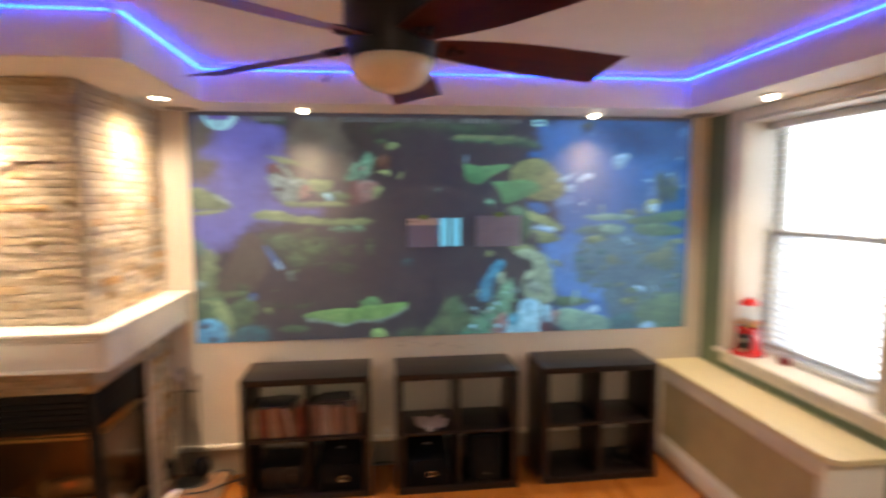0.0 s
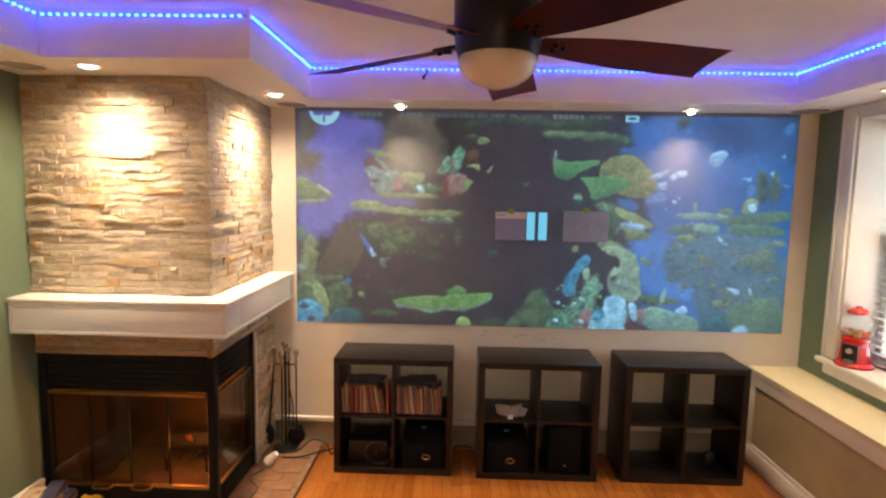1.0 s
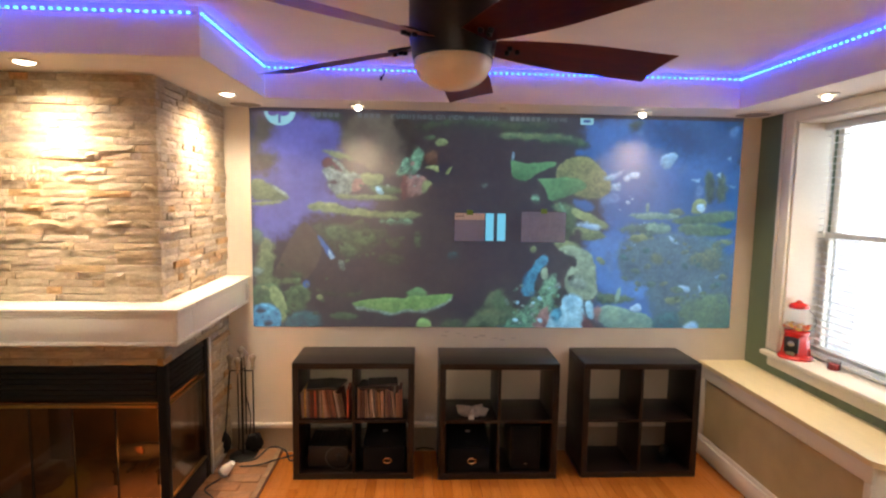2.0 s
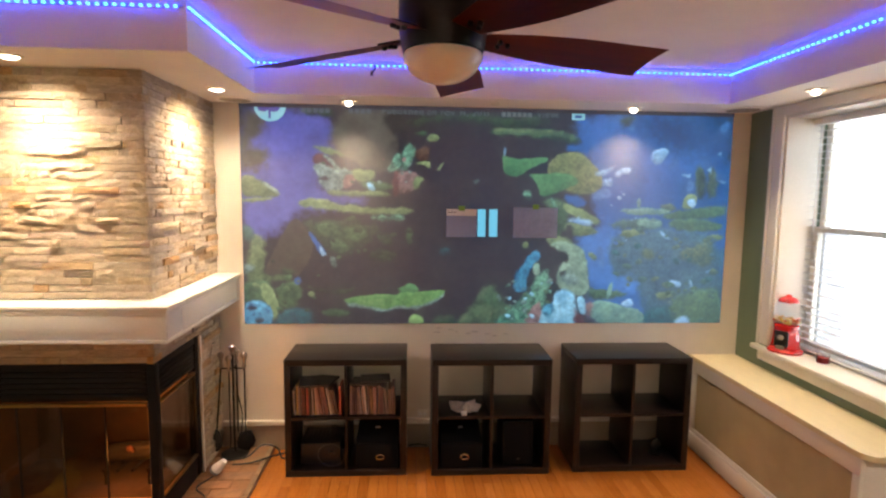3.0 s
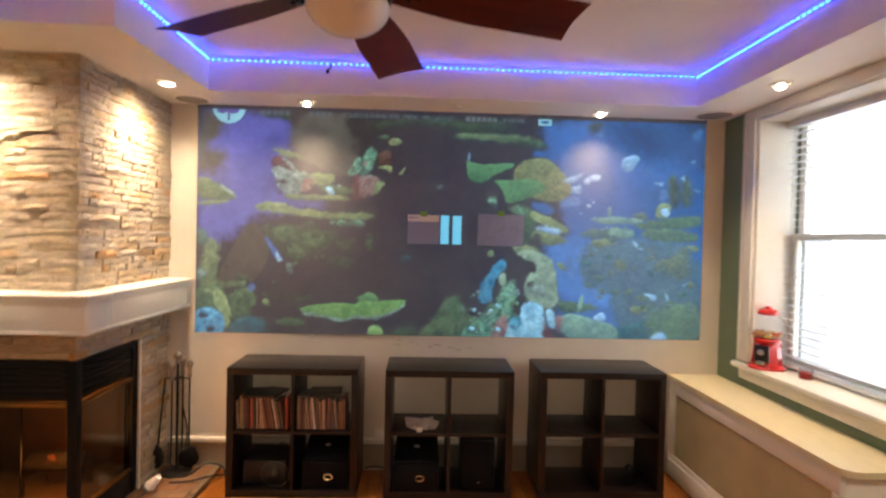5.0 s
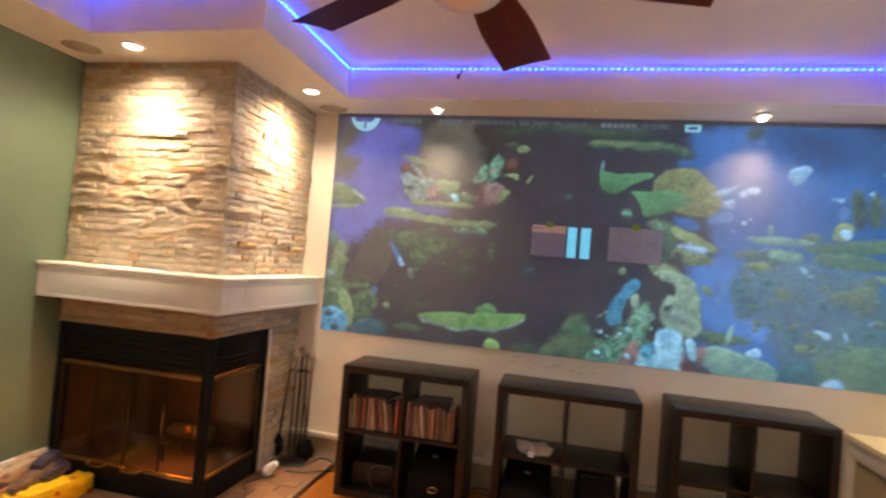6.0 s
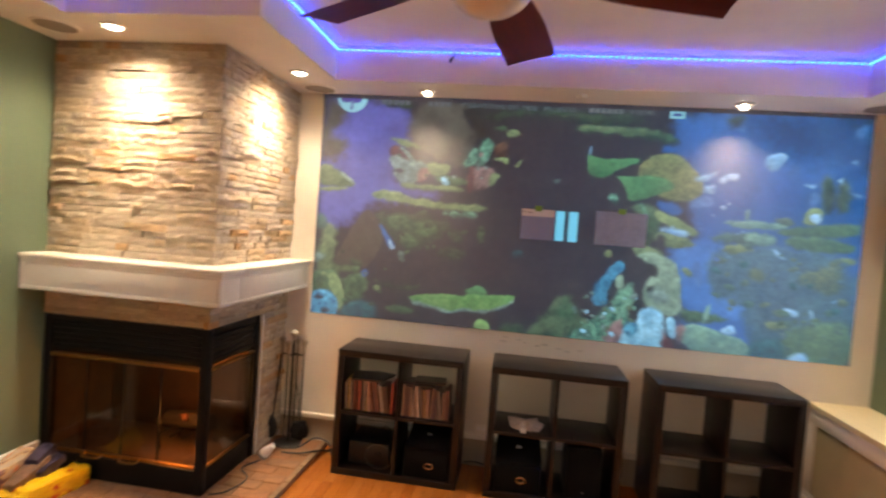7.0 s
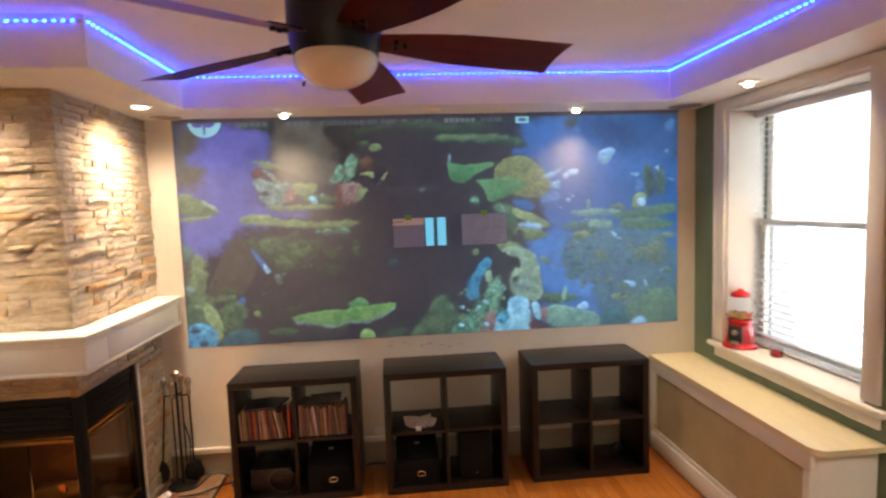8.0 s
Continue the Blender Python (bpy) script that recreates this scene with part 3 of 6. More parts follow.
# ---- blue light strip along the tray's edge ----
strip = thing("led_strip", (0, 0, 2.578), "glowing blue LED strip along the tray ceiling edge", "light strip")
TAPE = surface("white_led_tape", (0.55, 0.55, 0.6), 0.5, var=0.05)
runs = [((STEP_X, TY1 - 0.004), (TX1, TY1 - 0.004)), ((TX1 - 0.004, TY1), (TX1 - 0.004, TY0)), ((STEP_X + 0.004, STEP_Y), (STEP_X + 0.004, TY1)), ((TX0, STEP_Y - 0.004), (STEP_X, STEP_Y - 0.004)), ((TX0 + 0.004, TY0), (TX0 + 0.004, STEP_Y))]
led = None
for (xa, ya), (xb, yb) in runs:
    n = Vector((xb - xa, yb - ya, 0))
    horizontal = abs(n.x) > abs(n.y)
    bm = B()
    if horizontal:
        box(bm, min(xa, xb) + 0.01, max(xa, xb) - 0.01, ya - 0.001, ya + 0.0035, -0.006, 0.006)
    else:
        box(bm, xa - 0.0035 if xa < 0 else xa - 0.001, xa + 0.001 if xa < 0 else xa + 0.0035, min(ya, yb) + 0.01, max(ya, yb) - 0.01, -0.006, 0.006)
    tape = part("tape", bm, TAPE, strip)
    length, y_lo = n.length, max(min(ya, yb), 0.9)
    run = length if horizontal else max(ya, yb) - y_lo
    count = int(run / 0.035)
    for k in range(count):
        d = 0.03 + k * 0.035
        px, py = (min(xa, xb) + d, ya - 0.006) if horizontal else (xa + (0.006 if xa < 0 else -0.006), max(ya, yb) - d)
        if led is None:
            led = part("led", box(B(), -0.006, 0.006, -0.006, 0.006, -0.005, 0.005, 0.002, 1), LED_GLOW, strip, "glowing blue diode")
            o = led
        else:
            o = new("led", led.data)
            o.parent = strip
        o.location = (px, py, 0)
bm = tube(B(), curve_points([(-0.03, TY1 - 0.012, 0.0), (-0.035, TY1 - 0.02, -0.02), (-0.05, TY1 - 0.02, -0.045)], 5), 0.004)
box(bm, -0.062, -0.046, TY1 - 0.028, TY1 - 0.014, -0.062, -0.036, 0.002)
part("connector", bm, IRON, strip, "dark dangling strip connector")

# ---- open cube shelves ----
def cube_shelf(x, y):
    """Two by two open shelf, origin at the middle of its front foot."""
    s = thing("cube_shelf", (x, y, 0.0), "black-brown two by two open cube shelf on the oak floor", "shelf", "cube shelves")
    W, D, T, t = 0.385, 0.365, 0.040, 0.018
    part("top_board", box(B(), -W, W, 0, D, 0.77 - T, 0.77, 0.002), ESPRESSO, s)
    part("bottom_board", box(B(), -W, W, 0, D, 0.0, T, 0.002), ESPRESSO, s)
    for x0 in (-W, W - T):
        part("side_board", box(B(), x0, x0 + T, 0, D, T, 0.77 - T, 0.002), ESPRESSO, s)
    part("shelf_board", box(B(), -W + T, W - T, 0.003, D, 0.385 - t / 2, 0.385 + t / 2, 0.001), ESPRESSO, s)
    for z0, z1 in ((T, 0.385 - t / 2), (0.385 + t / 2, 0.77 - T)):
        part("divider", box(B(), -t / 2, t / 2, 0.003, D, z0, z1, 0.001), ESPRESSO, s)
    return s


S1, S2, S3 = (-0.220, 3.205), (0.712, 3.190), (1.645, 3.200)
first = cube_shelf(*S1)
copy_thing(first, pose(*S2, 0))
copy_thing(first, pose(*S3, 0))

# ---- projected reef picture ----
def lin(r, g, b, off=0.0):
    return tuple(max(0.0, ((c / 255 + 0.055) / 1.055) ** 2.4 - off) if c > 10 else 0.0 for c in (r, g, b))


PX0, PX1, PZ0, PZ1 = -0.957, 2.436, 0.905, 2.397
PIC_GAIN = 0.9
pic = thing("projected_picture", ((PX0 + PX1) / 2, YB, PZ0), "projected reef picture, blue and green, on the grey painted end wall", "projection")
TONES = {      # dark and light screen colour, grain per metre
    "left_violet": ((82, 77, 142), (100, 96, 190), 2.0),
    "right_blue": ((36, 80, 138), (48, 102, 178), 1.6),
    "mid_blue": ((48, 102, 172), (66, 128, 206), 2.2),
    "top_blue": ((34, 60, 104), (48, 80, 134), 2.0),
    "brown_haze": ((78, 68, 58), (102, 92, 78), 4.0),
    "rust": ((70, 48, 40), (110, 78, 58), 16.0),
    "crimson": ((84, 48, 50), (116, 62, 58), 14.0),
    "murk": ((58, 48, 52), (66, 58, 58), 5.0),
    "shadow": ((48, 42, 40), (60, 56, 50), 9.0),
    "fish_brown": ((74, 62, 54), (88, 76, 64), 7.0),
    "moss": ((56, 76, 56), (92, 118, 78), 14.0),
    "moss_dark": ((52, 56, 46), (72, 86, 60), 14.0),
    "moss_gold": ((74, 98, 92), (112, 122, 86), 24.0),
    "leaf_deep": ((70, 98, 82), (96, 124, 84), 14.0),
    "plate_olive": ((94, 108, 72), (124, 138, 88), 10.0),
    "plate_yellow": ((110, 124, 76), (142, 156, 96), 10.0),
    "yellow_fan": ((98, 104, 62), (140, 142, 84), 24.0),
    "plate_green": ((84, 128, 62), (124, 158, 84), 20.0),
    "bright_green": ((98, 134, 74), (138, 168, 94), 12.0),
    "leaf_green": ((74, 122, 74), (98, 148, 92), 7.0),
    "pale_coral": ((80, 98, 92), (136, 160, 150), 20.0),
    "rose_coral": ((104, 70, 66), (150, 112, 106), 18.0),
    "rock_pale": ((100, 122, 100), (150, 174, 146), 9.0),
    "olive_rock": ((60, 68, 52), (96, 112, 76), 12.0),
    "teal": ((34, 92, 124), (84, 172, 204), 14.0),
    "teal_dark": ((34, 72, 82), (54, 112, 112), 10.0),
    "blue_coral": ((34, 92, 128), (66, 150, 186), 20.0),
    "speckle_green": ((44, 70, 58), (122, 178, 142), 34.0),
    "ice_blue": ((98, 154, 186), (150, 204, 226), 14.0),
    "pale_blue": ((96, 142, 190), (160, 200, 226), 12.0),
    "haze_blue": ((58, 98, 158), (80, 122, 180), 12.0),
    "sea_bush": ((58, 88, 112), (78, 112, 124), 12.0),
    "sea_green": ((64, 94, 92), (88, 118, 96), 13.0),
    "sea_plate": ((92, 128, 120), (124, 160, 136), 12.0),
}
pr = random.Random(21)
TX, TZ = (PX0 + PX1) / 2, PZ0
NX, NZ = 720, 316
GX, GZ = np.meshgrid(np.linspace(PX0, PX1, NX), np.linspace(PZ0, PZ1, NZ))
TABLE = np.random.RandomState(7).rand(256, 256)
LESS = np.array((0.030, 0.022, 0.018))      # what the room's own light adds on the grey paint


def grain(x, z, scale, seed, octaves=4):
    """Smooth cloudy noise, 0 to 1."""
    total, amp, norm = 0.0, 1.0, 0.0
    for o in range(octaves):
        u, v = x * scale + 17.3 * seed + 50, z * scale + 9.1 * seed + 50
        i, k = np.floor(u).astype(int), np.floor(v).astype(int)
        fu, fv = u - i, v - k
        fu, fv = fu * fu * (3 - 2 * fu), fv * fv * (3 - 2 * fv)
        a, b = TABLE[i % 256, k % 256], TABLE[(i + 1) % 256, k % 256]
        c, d = TABLE[i % 256, (k + 1) % 256], TABLE[(i + 1) % 256, (k + 1) % 256]
        total = total + amp * ((a * (1 - fu) + b * fu) * (1 - fv) + (c * (1 - fu) + d * fu) * fv)
        norm += amp
        amp, scale = amp * 0.55, scale * 2.1
    return total / norm


def tone_field(tone, x, z, seed):
    dark, light, scale = TONES[tone]
    t = np.clip((0.6 * grain(x, z, scale, seed) + 0.4 * grain(x, z, scale * 3.3, seed + 5, 3) - 0.5) * 2.6 + 0.5, 0, 1)[..., None]
    return np.array(lin(*dark)) * (1 - t) + np.array(lin(*light)) * t


REEF = tone_field("murk", GX, GZ, 1)
count = [1]
def reef_form(tone, soft, *outline):
    """Lays one lit form of the reef on the screen: a rounded outline with a slightly ragged, soft rim, lighter towards its top."""
    count[0] += 1
    ring = [Vector((x, z, 0)) for x, z in outline]
    if len(ring) > 3:
        ring = [p for k in range(len(ring)) for p in (0.75 * ring[k] + 0.25 * ring[(k + 1) % len(ring)], 0.25 * ring[k] + 0.75 * ring[(k + 1) % len(ring)])]
    x0, x1, z0, z1 = min(p.x for p in ring), max(p.x for p in ring), min(p.y for p in ring), max(p.y for p in ring)
    rim = soft * 0.22 * min(1.0, 0.35 + max(x1 - x0, z1 - z0))
    i0, i1 = np.searchsorted(GX[0], (x0 - rim, x1 + rim))
    k0, k1 = np.searchsorted(GZ[:, 0], (z0 - rim, z1 + rim))
    if i1 - i0 < 2 or k1 - k0 < 2:
        return
    gx, gz = GX[k0:k1, i0:i1], GZ[k0:k1, i0:i1]
    far, inside = np.full_like(gx, 9.0), np.zeros(gx.shape, bool)
    for p, q in zip(ring, ring[1:] + ring[:1]):
        ex, ez = q.x - p.x, q.y - p.y
        t = np.clip(((gx - p.x) * ex + (gz - p.y) * ez) / max(ex * ex + ez * ez, 1e-9), 0, 1)
        far = np.minimum(far, np.hypot(gx - p.x - t * ex, gz - p.y - t * ez))
        if abs(ez) > 1e-9:
            inside ^= ((p.y > gz) != (q.y > gz)) & (gx < p.x + (gz - p.y) * ex / ez)
    far = np.where(inside, far, -far)
    far = far + (0.35 * rim + 0.004) * 2.2 * (grain(gx, gz, 26.0, count[0], 3) - 0.5)
    a = np.clip(far / max(rim, 0.007) + 0.5, 0, 1)
    a = (a * a * (3 - 2 * a))[..., None]
    v = np.clip((gz - z0) / max(z1 - z0, 1e-3), 0, 1)
    col = tone_field(tone, gx, gz, count[0])
    if tone not in WATER:
        col = col * (0.74 + 0.40 * v + 0.5 * (grain(gx, gz, 60.0, count[0] + 6, 2) - 0.5))[..., None]
        lit = np.clip(1 - np.abs(far - 0.012) / 0.012, 0, 1) * np.clip(v * 1.6 - 0.5, 0, 1)
        col = col * (1 + 0.25 * lit[..., None])
    REEF[k0:k1, i0:i1] = REEF[k0:k1, i0:i1] * (1 - a) + col * a


WATER = {"left_violet", "right_blue", "mid_blue", "top_blue", "murk", "shadow", "brown_haze", "haze_blue", "fish_brown"}
reef_form("left_violet", 0.5, (-0.913, 2.368), (-0.832, 2.376), (-0.537, 2.363), (-0.389, 2.331), (-0.339, 2.249), (-0.358, 2.111), (-0.398, 2.024), (-0.448, 1.853), (-0.29, 1.795), (-0.1, 1.756), (-0.407, 1.723), (-0.56, 1.677), (-0.638, 1.609), (-0.754, 1.54), (-0.868, 1.503), (-0.948, 1.58), (-0.957, 1.967))
reef_form("brown_haze", 0.5, (-0.942, 2.375), (-0.848, 2.361), (-0.77, 2.284), (-0.821, 2.199), (-0.897, 2.147), (-0.923, 1.967), (-0.96, 1.967))
reef_form("brown_haze", 0.7, (-0.942, 2.124), (-0.799, 2.11), (-0.772, 2.042), (-0.819, 1.967), (-0.932, 1.93))
reef_form("moss_dark", 0.3, (-0.581, 2.378), (-0.351, 2.372), (-0.33, 2.328), (-0.464, 2.319), (-0.538, 2.341))
reef_form("right_blue", 0.5, (1.327, 2.392), (2.461, 2.4), (2.45, 0.87), (1.464, 0.89), (1.455, 1.245), (1.431, 1.408), (1.327, 1.49), (1.488, 1.569), (1.527, 1.649), (1.466, 1.808), (1.478, 1.966), (1.353, 2.142))
reef_form("top_blue", 0.9, (1.748, 2.402), (2.46, 2.408), (2.443, 2.105), (2.046, 2.084), (1.836, 2.201))
reef_form("right_blue", 0.8, (1.434, 2.115), (1.716, 2.162), (1.845, 1.966), (1.812, 1.727), (1.568, 1.669), (1.491, 1.789))
reef_form("mid_blue", 0.5, (1.347, 1.51), (1.57, 1.597), (1.661, 1.576), (1.602, 1.325), (1.828, 1.281), (1.867, 1.136), (1.458, 1.155))
reef_form("sea_bush", 0.4, (1.574, 1.439), (1.633, 1.528), (1.735, 1.567), (1.942, 1.586), (2.421, 1.57), (2.45, 0.87), (1.885, 0.882), (1.842, 1.116), (1.78, 1.233), (1.684, 1.234), (1.611, 1.317))
reef_form("brown_haze", 0.4, (-0.322, 2.32), (-0.239, 2.365), (0.102, 2.375), (0.13, 2.233), (0.086, 2.074), (0.034, 1.952), (-0.096, 1.959), (-0.232, 2.013), (-0.336, 2.103), (-0.351, 2.212))
reef_form("shadow", 0.5, (-0.031, 2.382), (0.14, 2.383), (0.196, 1.967), (0.096, 1.967), (0.076, 2.157))
reef_form("plate_olive", 0.2, (-0.959, 1.919), (-0.906, 1.93), (-0.815, 1.888), (-0.742, 1.839), (-0.696, 1.789), (-0.745, 1.778), (-0.857, 1.771), (-0.965, 1.783))
reef_form("plate_yellow", 0.15, (-0.966, 1.767), (-0.857, 1.771), (-0.752, 1.782), (-0.742, 1.763), (-0.858, 1.748), (-0.963, 1.741))
reef_form("rock_pale", 0.1, (-0.823, 1.892), (-0.742, 1.846), (-0.692, 1.797), (-0.707, 1.793), (-0.758, 1.835), (-0.831, 1.877))
reef_form("plate_olive", 0.2, (-0.496, 2.129), (-0.395, 2.118), (-0.283, 2.084), (-0.269, 2.043), (-0.341, 2.058), (-0.415, 2.084))
reef_form("shadow", 0.3, (-0.359, 2.088), (-0.246, 2.043), (-0.096, 1.967), (-0.248, 1.959), (-0.305, 1.982))
reef_form("crimson", 0.15, (-0.484, 2.039), (-0.453, 2.08), (-0.397, 2.065), (-0.316, 1.997), (-0.335, 1.971), (-0.414, 2.001), (-0.474, 2.001))
reef_form("pale_coral", 0.1, (-0.423, 2.077), (-0.345, 2.039), (-0.279, 1.952), (-0.302, 1.937), (-0.361, 2.009))
reef_form("pale_coral", 0.15, (-0.482, 2.001), (-0.417, 2.009), (-0.324, 1.967), (-0.248, 1.978), (-0.195, 1.948), (-0.246, 1.891), (-0.282, 1.837), (-0.366, 1.818), (-0.429, 1.857), (-0.443, 1.922), (-0.464, 1.967))
reef_form("murk", 0.2, (-0.458, 1.91), (-0.401, 1.929), (-0.364, 1.906), (-0.417, 1.891))
reef_form("rose_coral", 0.15, (-0.272, 1.921), (-0.203, 1.952), (-0.189, 1.898), (-0.232, 1.853), (-0.274, 1.837))
reef_form("plate_olive", 0.2, (-0.225, 1.975), (-0.057, 1.971), (-0.074, 1.898), (-0.155, 1.879), (-0.204, 1.921))
reef_form("moss", 0.2, (-0.166, 1.898), (-0.021, 1.89), (0.095, 1.859), (0.017, 1.829), (-0.137, 1.837))
reef_form("ice_blue", 0.1, (-0.128, 1.879), (-0.089, 1.894), (-0.056, 1.837), (-0.091, 1.825))
reef_form("plate_olive", 0.12, (-0.392, 1.826), (-0.251, 1.833), (0.017, 1.825), (0.055, 1.794), (-0.252, 1.791), (-0.366, 1.799))
reef_form("rose_coral", 0.2, (0.088, 1.955), (0.196, 1.971), (0.246, 1.925), (0.222, 1.851), (0.156, 1.805), (0.094, 1.813), (0.052, 1.886))
reef_form("crimson", 0.2, (0.061, 1.967), (0.096, 1.982), (0.101, 1.794), (0.063, 1.794))
reef_form("plate_yellow", 0.15, (0.208, 1.932), (0.277, 1.924), (0.242, 1.874), (0.218, 1.84), (0.195, 1.851))
reef_form("speckle_green", 0.2, (0.023, 1.963), (0.059, 2.039), (0.102, 2.096), (0.131, 2.028), (0.096, 1.967))
reef_form("pale_coral", 0.1, (0.096, 1.967), (0.143, 2.013), (0.197, 2.028), (0.135, 1.967))
reef_form("speckle_green", 0.25, (0.129, 2.134), (0.198, 2.154), (0.209, 2.059), (0.169, 1.986), (0.123, 1.967))
reef_form("rust", 0.25, (0.213, 2.112), (0.291, 2.143), (0.313, 2.082), (0.274, 2.02), (0.216, 2.047))
reef_form("plate_yellow", 0.1, (0.208, 2.02), (0.309, 2.043), (0.32, 1.986), (0.274, 2.009))
reef_form("plate_yellow", 0.1, (0.351, 1.978), (0.41, 2.036), (0.386, 1.971))
reef_form("plate_olive", 0.15, (0.276, 2.192), (0.33, 2.219), (0.38, 2.204), (0.368, 2.169), (0.299, 2.169))
reef_form("moss", 0.2, (0.195, 2.226), (0.291, 2.237), (0.291, 2.211), (0.207, 2.207))
reef_form("moss_dark", 0.3, (0.139, 2.301), (0.292, 2.328), (0.408, 2.347), (0.562, 2.356), (0.718, 2.338), (0.788, 2.304), (0.78, 2.285), (0.659, 2.315), (0.369, 2.309), (0.169, 2.263))
reef_form("pale_coral", 0.3, (0.609, 1.909), (0.648, 1.916), (0.648, 1.885), (0.617, 1.885))
reef_form("plate_yellow", 0.1, (-0.576, 1.754), (-0.519, 1.777), (-0.405, 1.769), (-0.292, 1.734), (-0.101, 1.713), (0.093, 1.716), (0.193, 1.712), (0.205, 1.688), (0.092, 1.666), (-0.101, 1.675), (-0.293, 1.687), (-0.407, 1.707), (-0.521, 1.712), (-0.57, 1.727))
reef_form("speckle_green", 0.3, (-0.083, 1.655), (0.131, 1.666), (0.146, 1.634), (-0.064, 1.632))
reef_form("moss_dark", 0.4, (-0.562, 1.6), (-0.485, 1.631), (-0.103, 1.62), (-0.026, 1.561), (-0.106, 1.456), (-0.262, 1.387), (-0.415, 1.428))
reef_form("moss", 0.2, (-0.494, 1.6), (-0.371, 1.618), (-0.258, 1.575), (-0.119, 1.585), (-0.112, 1.511), (-0.198, 1.481), (-0.298, 1.513), (-0.412, 1.518))
reef_form("moss", 0.25, (-0.367, 1.506), (-0.26, 1.485), (-0.238, 1.407), (-0.339, 1.388))
reef_form("moss_dark", 0.4, (-0.046, 1.542), (0.051, 1.533), (0.065, 1.454), (-0.028, 1.463))
reef_form("moss_dark", 0.4, (-0.107, 1.409), (-0.009, 1.432), (0.088, 1.399), (0.032, 1.344), (-0.088, 1.354))
reef_form("moss", 0.3, (0.145, 1.564), (0.188, 1.575), (0.199, 1.469), (0.167, 1.477))
reef_form("teal_dark", 0.3, (0.379, 1.435), (0.443, 1.447), (0.462, 1.399), (0.391, 1.392))
reef_form("plate_olive", 0.3, (-0.905, 1.53), (-0.822, 1.525), (-0.806, 1.374), (-0.821, 1.276), (-0.796, 1.237), (-0.631, 1.25), (-0.652, 1.207), (-0.767, 1.201), (-0.824, 1.19), (-0.881, 1.191), (-0.942, 1.2), (-0.922, 1.317))
reef_form("sea_green", 0.4, (-0.959, 1.588), (-0.88, 1.58), (-0.876, 1.491), (-0.945, 1.472))
reef_form("pale_coral", 0.4, (-0.952, 1.317), (-0.891, 1.316), (-0.893, 1.277), (-0.946, 1.27))
reef_form("moss", 0.3, (-0.964, 1.2), (-0.843, 1.206), (-0.76, 1.189), (-0.766, 1.031), (-0.964, 1.027))
reef_form("moss", 0.3, (-0.737, 1.177), (-0.575, 1.21), (-0.567, 1.115), (-0.597, 1.028), (-0.697, 1.01), (-0.741, 1.078))
reef_form("teal_dark", 0.3, (-0.745, 0.959), (-0.659, 1.013), (-0.497, 1.01), (-0.5, 0.89), (-0.748, 0.895))
reef_form("plate_yellow", 0.12, (-0.848, 1.179), (-0.798, 1.194), (-0.746, 1.138), (-0.723, 1.038), (-0.73, 0.958), (-0.769, 0.931), (-0.796, 1.031), (-0.84, 1.096))
reef_form("teal", 0.15, (-0.964, 1.038), (-0.886, 1.077), (-0.788, 1.039), (-0.768, 0.975), (-0.786, 0.887), (-0.97, 0.891))
reef_form("murk", 0.2, (-0.949, 1.018), (-0.903, 1.037), (-0.858, 1.017), (-0.912, 0.994))
reef_form("murk", 0.25, (-0.892, 0.938), (-0.845, 0.953), (-0.816, 0.92), (-0.87, 0.901))
reef_form("fish_brown", 0.06, (-0.591, 1.643), (-0.544, 1.596), (-0.508, 1.53), (-0.484, 1.429), (-0.509, 1.351), (-0.561, 1.281), (-0.594, 1.23), (-0.646, 1.282), (-0.727, 1.248), (-0.795, 1.249), (-0.813, 1.28), (-0.759, 1.397), (-0.698, 1.513), (-0.638, 1.609))
reef_form("moss_dark", 0.3, (-0.726, 1.283), (-0.649, 1.298), (-0.604, 1.258), (-0.651, 1.235))
reef_form("right_blue", 0.08, (-0.514, 1.557), (-0.466, 1.507), (-0.411, 1.428), (-0.393, 1.389), (-0.432, 1.377), (-0.468, 1.448), (-0.504, 1.507))
reef_form("pale_blue", 0.08, (-0.445, 1.467), (-0.393, 1.393), (-0.428, 1.381))
reef_form("pale_coral", 0.15, (-0.378, 1.377), (-0.332, 1.38), (-0.318, 1.309), (-0.349, 1.302))
reef_form("right_blue", 0.2, (-0.621, 1.219), (-0.582, 1.234), (-0.568, 1.194), (-0.607, 1.175))
reef_form("moss_dark", 0.25, (-0.546, 1.174), (-0.423, 1.148), (-0.268, 1.142), (-0.189, 1.172), (-0.253, 1.118), (-0.424, 1.116))
reef_form("moss", 0.15, (-0.458, 0.993), (-0.349, 1.011), (-0.217, 0.989), (-0.272, 0.957), (-0.389, 0.96))
reef_form("pale_coral", 0.1, (-0.281, 1.07), (-0.034, 1.09), (0.425, 1.131), (0.401, 1.082), (0.301, 1.032), (0.182, 1.001), (0.083, 1.019), (0.003, 0.984), (-0.075, 1.002), (-0.154, 1.02), (-0.251, 1.033))
reef_form("plate_green", 0.06, (-0.281, 1.082), (-0.152, 1.104), (-0.034, 1.114), (0.084, 1.108), (0.124, 1.135), (0.282, 1.133), (0.43, 1.151), (0.401, 1.099), (0.301, 1.052), (0.182, 1.022), (0.083, 1.04), (0.003, 1.001), (-0.075, 1.022), (-0.153, 1.04), (-0.251, 1.053))
reef_form("leaf_green", 0.1, (0.088, 1.148), (0.144, 1.183), (0.211, 1.186), (0.258, 1.133), (0.132, 1.123))
reef_form("bright_green", 0.15, (0.173, 0.941), (0.201, 0.973), (0.261, 0.959), (0.276, 0.902), (0.176, 0.904))
